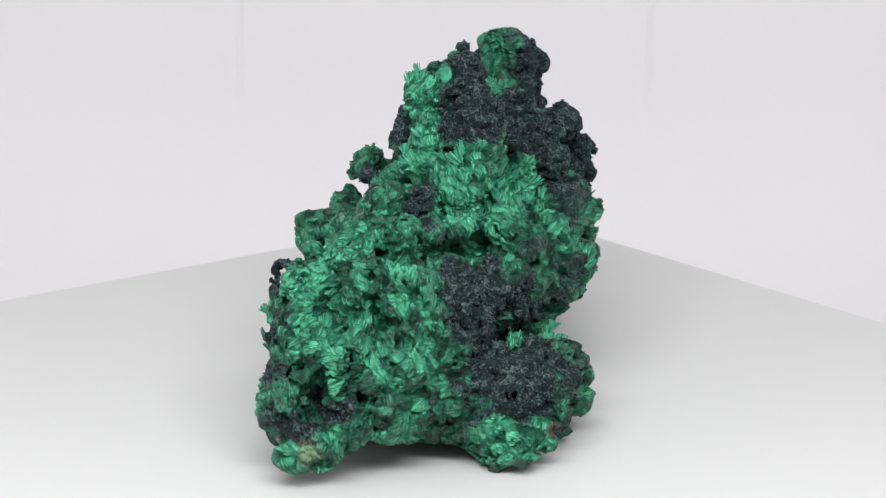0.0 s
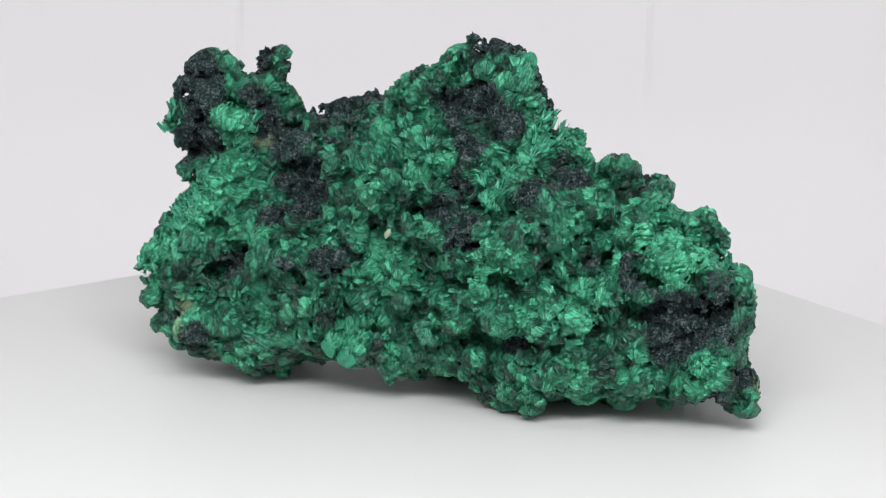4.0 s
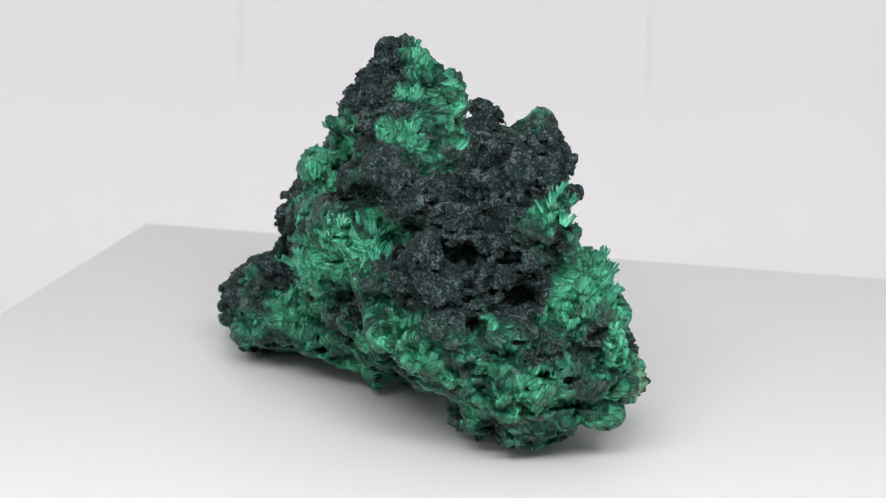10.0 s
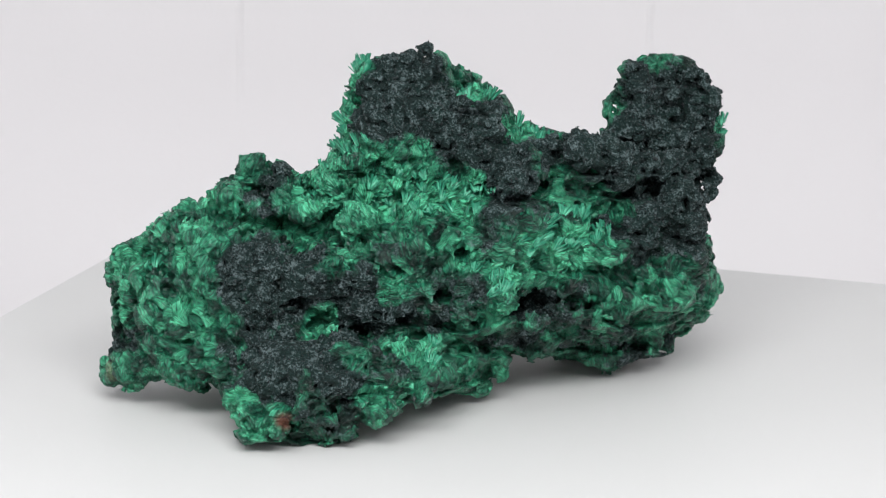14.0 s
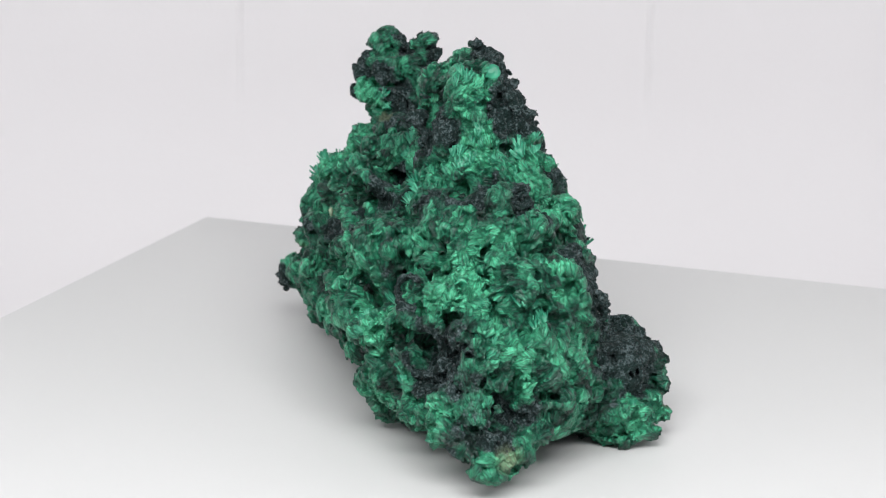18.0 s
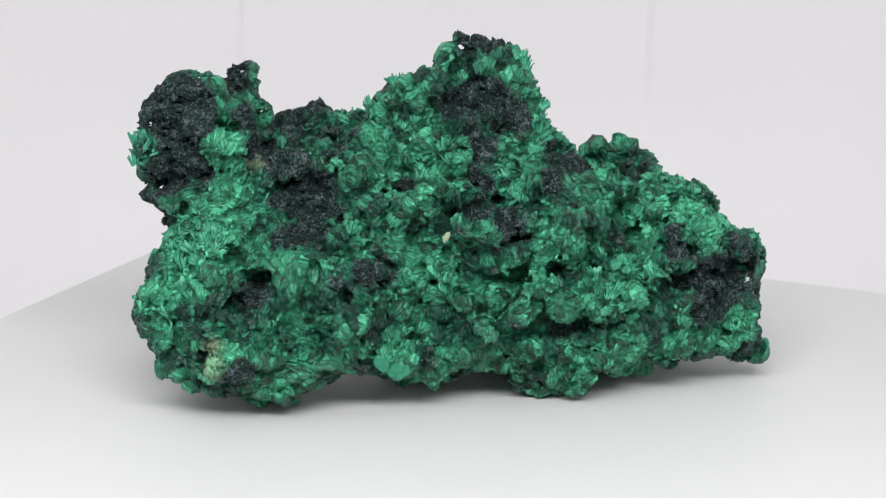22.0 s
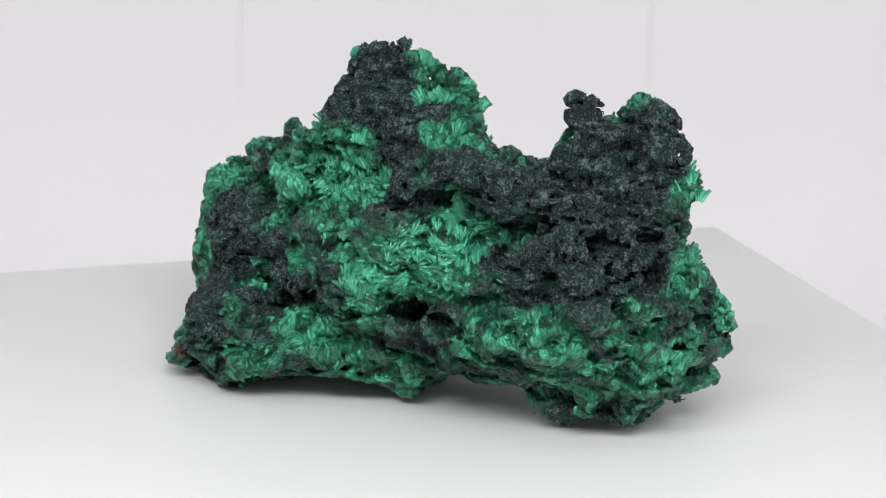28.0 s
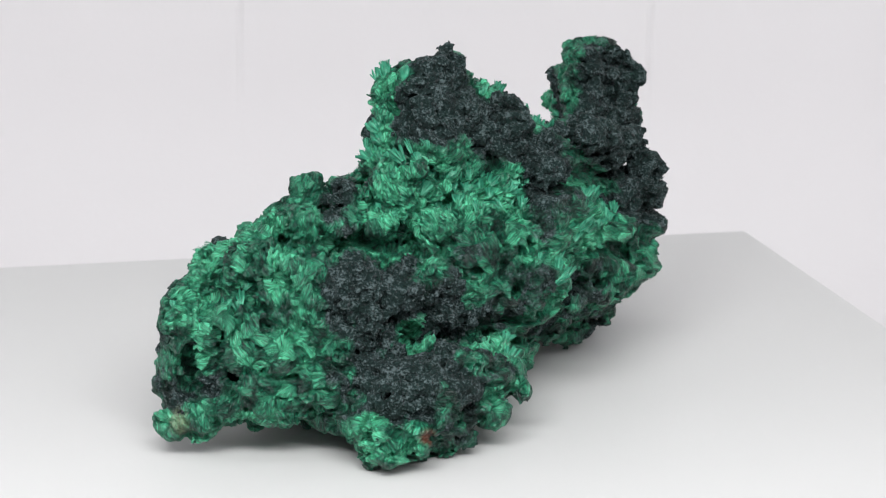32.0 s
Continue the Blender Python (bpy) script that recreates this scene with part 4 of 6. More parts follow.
hollow(
    (22.2, -54.2, 6.3, 2.6), (21.8, 53.1, 62.2, 3.1), (19.5, 53.0, 61.7, 2.6), (15.3, 53.1, 66.0, 2.5),
    (26.8, 60.2, 49.5, 3.8), (24.1, 60.1, 48.8, 3.1), (31.3, 28.6, 43.1, 3.1), (29.0, 28.4, 42.5, 2.6),
    (28.6, -13.1, 40.8, 2.2), (13.5, -9.6, 62.8, 2.0), (21.9, 58.6, 39.4, 5.0), (20.9, 55.1, 38.4, 4.2),
    (24.9, 56.2, 40.2, 4.4), (24.2, 53.1, 39.3, 3.8), (32.4, 56.3, 34.5, 3.1), (31.8, 54.1, 33.8, 2.6),
    (10.7, 56.0, 51.7, 3.8), (9.9, 53.3, 51.0, 3.1), (1.3, 62.2, 18.8, 3.1), (0.6, 60.1, 18.1, 2.6),
    (8.5, 73.1, 27.3, 2.5), (25.3, 52.5, 56.6, 2.5), (21.4, 67.0, 22.0, 2.2), (-22.4, -4.6, 48.2, 6.2),
)
hollow(
    (-18.8, -1.7, 47.0, 5.2), (-21.9, 2.5, 50.3, 5.0), (-19.1, 4.9, 49.4, 4.2), (-30.5, -47.5, 35.8, 4.4),
    (-27.9, -45.7, 34.8, 3.8), (-34.6, -45.9, 40.2, 3.1), (-32.7, -44.5, 39.5, 2.6), (-35.2, -42.0, 29.4, 3.8),
    (-33.0, -40.4, 28.6, 3.1), (-2.1, 54.5, 38.6, 3.8), (-0.1, 56.4, 37.9, 3.1), (-30.1, -69.7, 24.9, 3.1),
    (-28.2, -68.4, 24.2, 2.6), (-9.1, 31.2, 39.2, 2.2), (-15.6, 32.9, 31.6, 2.2), (-20.9, 5.1, 27.8, 2.5),
    (19.9, -30.4, 22.3, 3.8), (20.0, -27.6, 21.5, 3.1), (24.0, -23.4, 23.0, 3.8), (24.2, -20.7, 22.2, 3.1),
    (-25.6, -69.6, 17.7, 3.8), (-25.8, -66.9, 16.8, 3.1), (-16.1, -68.4, 20.0, 2.5), (-9.0, -67.5, 36.0, 2.5),
)
hollow(
    (12.9, -34.6, 48.6, 2.2), (14.5, -43.6, 26.8, 5.0), (12.8, -40.4, 25.6, 4.2), (11.2, -48.3, 28.2, 3.8),
    (10.0, -45.9, 27.4, 3.1), (-25.1, -71.8, 22.4, 4.4), (-26.7, -69.1, 21.4, 3.8), (21.1, -28.3, 22.2, 3.1),
    (20.2, -26.2, 21.5, 2.6), (32.5, 4.3, 26.0, 3.1), (31.7, 6.5, 25.4, 2.6),
)

# flank low end far side
crust(
    (11, -46, 37), (9, -50, 32), (26, -48, 20), (9, -55, 33), (12, -47, 31), (7, -52, 38),
    (10, -56, 20), (9, -54, 26), (15, -42, 34), (23, -26, 27), (19, -34, 36), (19, -34, 29),
    (21, -52, 21), (22, -48, 23), (15, -57, 19), (15, -52, 20), (13, -42, 41), (23, -40, 23),
)
# flank low end near side
crust(
    (-31, -65, 28), (-34, -63, 23), (-35, -54, 27), (-30, -58, 27), (-34, -54, 21), (4, -58, 33),
    (-35, -46, 38), (3, -56, 39), (3, -51, 43), (-34, -53, 33),
)
# flank middle far side
crust(
    (32, 27, 43), (28, 8, 27), (26, 8, 20), (27, -4, 49),
)
# flank middle near side
crust(
    (-24, -6, 41), (-23, -5, 48), (2, 26, 46), (-15, 28, 34), (-4, 11, 49),
)
# flank tower end far side
crust(
    (27, 52, 43), (40, 47, 46), (36, 50, 45), (20, 61, 41), (34, 34, 37), (6, 31, 45),
    (26, 59, 34), (29, 46, 43), (10, 68, 30), (25, 57, 40), (36, 52, 41), (28, 58, 50),
    (26, 52, 49), (35, 34, 44), (38, 41, 45), (32, 53, 38), (30, 59, 44), (32, 37, 48),
    (26, 62, 47), (20, 63, 47), (27, 39, 48), (37, 45, 40),
)
# flank tower end near side
crust(
    (-4, 50, 29), (2, 33, 39), (1, 41, 41),
)
# foot low end far side
crust(
    (30, -45, 18), (23, -54, 15), (18, -59, 16),
)
# foot low end near side
crust(
    (-27, -71, 11), (-21, -70, 17),
)
# foot middle near side
crust(
    (-26, -19, 17),
)
# foot tower end near side
crust(
    (-13, 58, 14),
)
# peak
crust(
    (22, -0, 65), (30, 15, 61), (25, 13, 60), (9, -9, 75), (6, 31, 52), (3, -24, 69),
    (-0, -11, 70), (35, 28, 56), (32, 21, 62), (-5, -13, 72), (7, -10, 82), (-9, -6, 51),
    (3, -22, 75), (32, 27, 62), (1, -4, 70), (7, -23, 71), (12, -9, 69), (12, -15, 69),
    (25, -0, 55), (-17, -1, 50), (16, -7, 65), (4, -19, 81), (-8, -6, 60), (23, 4, 61),
    (-17, -21, 51), (19, -3, 62), (8, -16, 75), (20, -0, 71), (15, 5, 70), (30, 2, 57),
)
# peak
crust(
    (16, -6, 72), (11, -22, 69), (-7, -17, 67),
)
# shoulder
crust(
    (-10, -35, 52), (-6, -31, 55),
)
# tower
crust(
    (15, 52, 56), (26, 58, 62), (2, 43, 54), (14, 44, 63), (13, 56, 73), (18, 62, 52),
    (27, 52, 56), (17, 61, 73), (22, 51, 61), (10, 41, 57), (34, 40, 57), (26, 58, 56),
    (21, 51, 65), (10, 57, 67), (23, 58, 72), (21, 64, 72), (13, 59, 64), (23, 40, 68),
    (17, 62, 59), (35, 47, 50), (10, 46, 69), (23, 45, 65), (32, 46, 57), (23, 45, 61),
    (18, 61, 66), (22, 45, 72), (24, 38, 61), (24, 64, 66), (26, 33, 59), (23, 57, 66),
)
# tower
crust(
    (33, 35, 60), (20, 44, 78), (31, 33, 56), (23, 51, 72), (30, 49, 51),
)
# flank low end far side
silk(
    (16, -42, 28), (9, -26, 43),
)
# flank low end near side
silk(
    (-9, -64, 40), (-25, -52, 43), (-16, -52, 50), (-29, -33, 33), (-31, -58, 40), (-21, -72, 24),
    (-27, -64, 40), (-27, -42, 38), (-8, -62, 45), (-33, -54, 38), (-36, -31, 29), (-23, -45, 42),
    (-21, -55, 44), (-30, -72, 36),
)
# flank middle far side
silk(
    (33, -4, 34), (15, -15, 49), (34, 15, 43), (21, -6, 49), (34, 15, 36), (33, 2, 42),
    (32, 8, 42), (23, -8, 46), (9, -23, 48),
)
# flank middle near side
silk(
    (-31, -12, 38), (-21, -12, 29), (-30, -19, 26),
)
# flank tower end far side
silk(
    (9, 64, 41), (14, 62, 41), (6, 53, 47), (6, 59, 41), (8, 66, 21), (7, 73, 29),
)
# flank tower end near side
silk(
    (-2, 56, 43), (3, 68, 30), (1, 60, 39), (2, 65, 34), (3, 61, 22), (-4, 66, 22),
)
# foot low end far side
silk(
    (13, -62, 10),
)
# foot low end near side
silk(
    (-37, -63, 17), (-34, -31, 13),
)
# foot middle near side
silk(
    (-20, 21, 16),
)
# foot tower end near side
silk(
    (-10, 60, 17),
)
# peak
silk(
    (12, -19, 51), (-4, -20, 75), (20, -5, 55), (-3, -22, 67), (12, -15, 56), (6, 13, 62),
    (-4, -23, 62), (6, -23, 54), (22, -19, 55), (9, -20, 55), (-3, 6, 58), (19, 4, 65),
    (-1, 5, 64), (-9, -19, 55), (9, -23, 62), (-5, 4, 55), (-17, 13, 55), (16, -11, 53),
    (11, 3, 74),
)
# shoulder
silk(
    (7, -31, 60), (-2, -35, 53), (6, -35, 54), (3, -33, 58), (15, -32, 51),
)
# tower
silk(
    (10, 50, 60), (13, 49, 66), (7, 54, 64), (9, 51, 53),
)
# flank low end far side
dim(
    (23, -26, 40), (19, -32, 22), (17, -29, 40), (31, -38, 18), (31, -31, 19), (13, -50, 26),
    (9, -46, 42), (5, -47, 43), (13, -35, 41),
)
# flank low end near side
dim(
    (5, -59, 21), (-13, -65, 39), (-6, -65, 34), (-33, -67, 36), (4, -59, 27), (-36, -45, 26),
    (-11, -69, 34), (-34, -68, 24), (-18, -70, 20), (-25, -36, 38), (-2, -53, 43), (-33, -71, 30),
    (-33, -62, 37),
)
# flank middle far side
dim(
    (29, -9, 44), (25, -19, 38), (27, -19, 32), (37, 26, 38), (35, 12, 26), (33, 8, 47),
    (31, 2, 28), (32, -0, 49), (25, -19, 25), (31, -13, 32), (35, 16, 29), (32, -5, 47),
    (27, 1, 20), (21, -13, 44), (36, 16, 23), (27, -6, 19), (14, -22, 45),
)
# flank middle near side
dim(
    (-28, -0, 21), (-26, -24, 45), (-2, 27, 43), (-13, -6, 47), (-17, 26, 21), (-22, 6, 43),
    (-13, 21, 35), (-26, -24, 39), (-17, 9, 24), (-24, -12, 46), (-19, 24, 29),
)
# flank tower end far side
dim(
    (33, 40, 37), (16, 70, 24), (9, 67, 36), (36, 47, 32), (35, 53, 32), (21, 65, 29),
    (10, 71, 26), (6, 38, 46), (20, 62, 35), (26, 63, 29), (15, 66, 29), (34, 53, 25),
    (13, 64, 47),
)
# flank tower end near side
dim(
    (-6, 64, 25), (-17, 35, 34), (-13, 35, 44), (-3, 67, 28), (-3, 58, 27), (-9, 33, 40),
)
# foot low end far side
dim(
    (28, -53, 16), (9, -60, 14), (24, -58, 10), (30, -45, 11), (27, -50, 8), (33, -27, 9),
)
# foot low end near side
dim(
    (-35, -39, 18), (-34, -68, 17), (-27, -71, 18), (-35, -69, 11), (2, -54, 6),
)
# foot middle far side
dim(
    (32, -24, 13), (28, 13, 17),
)
# foot middle near side
dim(
    (-19, 16, 16),
)
# foot tower end far side
dim(
    (20, 52, 6), (17, 61, 13), (13, 60, 8), (31, 34, 16),
)
# foot tower end near side
dim(
    (-4, 63, 17), (-12, 40, 10),
)
# peak
dim(
    (30, 8, 61), (2, -2, 64), (8, -3, 75), (3, -25, 62), (11, -29, 61), (2, -11, 79),
    (-17, -25, 50), (-4, -14, 65), (0, 25, 52), (-7, -25, 55), (26, 20, 54), (16, -8, 57),
    (11, 17, 63), (-3, 6, 72), (13, -21, 64), (-5, 4, 62), (7, 23, 58), (-17, 9, 52),
    (9, 30, 58), (-2, -9, 63), (18, 18, 62), (19, -19, 58), (-7, 26, 54), (-12, 15, 53),
    (28, 7, 54), (-2, -13, 79),
)
# shoulder
dim(
    (-3, -45, 54), (-1, -46, 51), (-14, -47, 53),
)
# tower
dim(
    (20, 67, 65), (16, 55, 52), (17, 39, 71), (22, 64, 52), (17, 37, 63), (8, 38, 54),
    (18, 59, 76), (25, 64, 56), (9, 37, 59), (15, 41, 60),
)
# flank low end far side
plain(
    (23, -26, 21), (13, -35, 48), (15, -39, 40), (23, -27, 34), (6, -36, 41), (13, -29, 41),
    (28, -41, 21),
)
# flank low end near side
plain(
    (-23, -73, 33), (-29, -50, 39), (-26, -28, 32), (-29, -29, 43), (-33, -39, 33), (-6, -53, 50),
    (-5, -67, 28), (-33, -39, 26), (-21, -66, 35), (-3, -62, 21), (-3, -61, 43), (-1, -63, 34),
    (-24, -28, 46), (-35, -46, 18), (-1, -62, 27), (-23, -44, 47), (-1, -36, 46), (-13, -65, 45),
    (-36, -47, 32), (-19, -64, 45), (-22, -36, 47), (-23, -30, 39), (-27, -72, 24), (-29, -26, 20),
    (-9, -70, 19), (3, -30, 45), (-21, -62, 40), (-20, -50, 49), (-17, -71, 27), (-14, -56, 48),
)
# flank low end near side
plain(
    (-16, -72, 34), (-27, -72, 30), (-3, -65, 41), (-20, -31, 49), (-36, -31, 22), (-6, -47, 43),
    (-28, -42, 45), (-19, -39, 43), (-15, -67, 35), (-30, -26, 30), (-12, -68, 27), (-7, -64, 20),
    (-10, -47, 48),
)
# flank middle far side
plain(
    (34, 21, 43), (28, 27, 48), (31, 2, 34), (26, -19, 18), (39, 21, 38), (30, 21, 48),
    (29, -12, 40), (31, 14, 48), (34, -4, 41), (34, -4, 28), (22, -20, 44), (38, 22, 24),
    (31, -11, 27), (30, 7, 33), (35, 22, 30), (25, -15, 45),
)
# flank middle near side
plain(
    (-34, -14, 32), (-16, 12, 21), (-20, -1, 34), (-20, 5, 50), (-10, 24, 41), (-31, -17, 42),
    (-18, 6, 21), (-21, 5, 33), (-17, 13, 35), (-11, 18, 45), (-18, 6, 41), (-21, -7, 34),
    (-20, -1, 27), (-24, 2, 49), (-13, 18, 41), (-20, -8, 19), (-21, -15, 19), (-31, -20, 46),
    (-7, 24, 46), (-18, 13, 28), (-15, -16, 49), (-35, -15, 26), (-16, -18, 45), (-31, -9, 43),
    (-25, -23, 32), (-15, 19, 21), (-29, -9, 34), (-26, -16, 46), (-21, 8, 29), (-19, 1, 21),
)
# flank middle near side
plain(
    (-31, -20, 39), (-23, 16, 43), (-21, 15, 50), (-33, -8, 30), (-24, -6, 27), (-16, 18, 29),
    (-32, -12, 45), (-16, 14, 45), (-15, 10, 38), (-25, 0, 43), (-27, -19, 34),
)
# flank tower end far side
plain(
    (6, 46, 49), (28, 33, 48), (36, 28, 31), (7, 59, 48), (22, 68, 24), (31, 58, 34),
    (28, 59, 24), (31, 55, 21), (40, 41, 26), (15, 66, 35), (31, 57, 28), (17, 60, 45),
    (37, 47, 26), (40, 35, 26), (36, 41, 31), (29, 59, 31), (39, 35, 32), (38, 29, 25),
    (39, 31, 29),
)
# flank tower end near side
plain(
    (-4, 63, 31), (-1, 55, 36), (-9, 45, 32), (-3, 49, 36), (-7, 51, 24), (-8, 44, 23),
    (-13, 40, 37), (-1, 50, 43), (-8, 56, 22), (-19, 35, 24), (-13, 32, 36), (-1, 56, 23),
    (-21, 29, 38), (-10, 38, 23), (-6, 44, 36), (3, 43, 43), (-14, 39, 31), (-12, 50, 21),
    (-19, 28, 31), (-3, 60, 35), (-21, 29, 25),
)
# foot low end far side
plain(
    (15, -63, 4), (27, -26, 18), (20, -62, 5), (22, -60, 8), (32, -31, 12), (11, -62, 4),
    (32, -38, 12),
)
# foot low end near side
plain(
    (3, -64, 15), (-15, -70, 17), (-5, -68, 15), (-21, -73, 12), (-15, -73, 12), (-27, -73, 7),
    (-37, -33, 17), (-34, -54, 14), (-36, -46, 12), (-31, -74, 7), (-27, -25, 6), (-32, -37, 10),
    (-9, -68, 10),
)
# foot middle far side
plain(
    (24, -13, 18), (26, -12, 12), (30, -18, 12), (24, -6, 11), (24, 1, 12),
)
# foot middle near side
plain(
    (-21, 6, 16), (-34, -23, 14), (-30, -10, 15), (-27, -16, 11), (-23, -7, 12), (-21, -12, 16),
    (-30, -18, 14), (-21, -0, 14), (-32, -23, 9), (-19, 6, 11), (-20, -14, 3), (-17, 13, 8),
)
# foot tower end far side
plain(
    (21, 66, 17), (14, 63, 16), (9, 66, 16), (29, 60, 17), (30, 47, 17), (28, 53, 17),
    (34, 41, 17), (19, 59, 8),
)
# foot tower end near side
plain(
    (-11, 46, 17), (1, 66, 17), (-20, 29, 17), (-13, 40, 17), (-10, 47, 7), (-11, 48, 13),
    (-16, 34, 17), (-9, 52, 11), (-5, 64, 11), (1, 65, 11), (-9, 52, 17), (-6, 58, 11),
)
# peak
plain(
    (-17, 16, 52), (9, 11, 69), (-7, 1, 52), (4, 1, 78), (26, 14, 54), (1, 11, 58),
    (-9, -2, 59), (0, -3, 78), (-4, 21, 53), (-13, -11, 52), (2, 11, 64), (-0, -20, 80),
    (7, -30, 54), (14, -15, 63), (-5, -15, 77), (1, 7, 75), (6, 8, 72), (-2, 26, 56),
    (-8, 16, 53), (23, 22, 63), (15, 9, 67), (-2, 4, 77), (5, -3, 82), (3, 18, 58),
    (19, 12, 65), (-6, -17, 60), (-10, -13, 58), (-16, -5, 54), (-7, -17, 74), (1, 6, 68),
)
# shoulder
plain(
    (-5, -39, 54), (-21, -38, 51), (-1, -39, 52), (-13, -40, 52), (-16, -32, 51), (-10, -43, 59),
)
# tower
plain(
    (-6, 35, 51), (14, 44, 70), (22, 67, 60), (17, 36, 68), (8, 44, 53), (17, 40, 78),
    (11, 50, 73), (13, 52, 77),
)

# dark caps of the tower and of the knob beside the peak
crust(
    (22, 44, 74), (24, 48, 72), (21, 41, 71), (-4, -44, 55), (-3, -41, 57), (-1, -47, 53),
)

SPONGE = [(-21, 4, 30, 13), (-21, 17, 34, 13), (-20, 30, 34, 10), (-16, 40, 26, 9), (-18, 30, 18, 9),
          (-30, -15, 38, 12), (-28, -30, 42, 10)]   # porous green rock
STEP = 0.38
LOW = np.array([-54.0, -86.0, -1.5])
SHAPE = tuple(int(round(n / STEP)) for n in (108.0, 172.0, 96.0))
RNG = np.random.default_rng(7)
FAN_GAP, HOLLOW_SHARE = 3.6, 0.85


def lattice(wave):
    """Smooth random field over the grid, about -1 to 1, with that wavelength in millimetres."""
    counts = [int(n * STEP / wave) + 3 for n in SHAPE]
    f = RNG.uniform(-1, 1, counts).astype(np.float32)
    for axis in range(3):
        p = np.arange(SHAPE[axis]) * STEP / wave
        i = p.astype(int)
        s = (p - i).astype(np.float32)
        s = s * s * (3 - 2 * s)
        s = s.reshape([-1 if k == axis else 1 for k in range(3)])
        f = np.take(f, i, axis) * (1 - s) + np.take(f, i + 1, axis) * s
    return f


def near(points, patches, soft):
    """1 inside any of the patches, falling to 0 over a soft edge."""
    value = np.zeros(len(points), np.float32)
    for x, y, z, r in patches:
        d = np.sqrt((points[:, 0] - x) ** 2 + (points[:, 1] - y) ** 2 + (points[:, 2] - z) ** 2)
        value = np.maximum(value, np.clip((r - d) / soft + 0.5, 0, 1))
    return value


def zone_fields():
    """How much of each zone there is over the grid: each spot spreads a few millimetres and yields to its neighbours."""
    step = 3 * STEP
    counts = [n // 3 + 3 for n in SHAPE]
    axes = [(LOW[k] + np.arange(counts[k]) * step).astype(np.float32) for k in range(3)]
    shares = {}
    for name, spots in ZONES.items():
        f = np.full(counts, 1e-5, np.float32)
        for c in spots:
            cut, grids = [], []
            for k in range(3):
                a, b = np.searchsorted(axes[k], (c[k] - 11, c[k] + 11))
                cut.append(slice(a, b))
                grids.append(axes[k][a:b] - c[k])
            f[tuple(cut)] += np.exp(-(grids[0][:, None, None] ** 2 + grids[1][None, :, None] ** 2 + grids[2][None, None, :] ** 2) / 3.3 ** 2)
        shares[name] = f
    total = sum(shares.values())
    fields = {}
    for name in ("crust", "silk", "dim"):
        fields[name] = finer(shares[name] / total)
    return fields


def finer(f):
    """A field on every third cell, filled in between."""
    for axis in range(3):
        p = np.arange(SHAPE[axis]) / 3.0
        i = p.astype(int)
        s = (p - i).astype(np.float32).reshape([-1 if k == axis else 1 for k in range(3)])
        f = np.take(f, i, axis) * (1 - s) + np.take(f, np.minimum(i + 1, f.shape[axis] - 1), axis) * s
    return f


def bulk_of(f):
    """0 on thin knobs and horns, 1 where the rock is thick behind the surface."""
    share = (f[::3, ::3, ::3] < 0).astype(np.float32)
    for axis in range(3):
        share = sum(np.roll(share, k, axis) for k in range(-3, 4)) / 7
    return finer(np.clip((share - 0.2) / 0.17, 0, 1))


def patch_field(patches, soft):
    f = np.zeros(SHAPE, np.float32)
    axes = [LOW[k] + np.arange(SHAPE[k]) * STEP for k in range(3)]
    for *c, r in patches:
        cut, grids = [], []
        for k in range(3):
            a, b = np.searchsorted(axes[k], (c[k] - r - soft, c[k] + r + soft))
            cut.append(slice(a, b))
            grids.append(axes[k][a:b] - c[k])
        d = np.sqrt(grids[0][:, None, None] ** 2 + grids[1][None, :, None] ** 2 + grids[2][None, None, :] ** 2)
        f[tuple(cut)] = np.maximum(f[tuple(cut)], np.clip((r - d) / soft + 0.5, 0, 1))
    return f


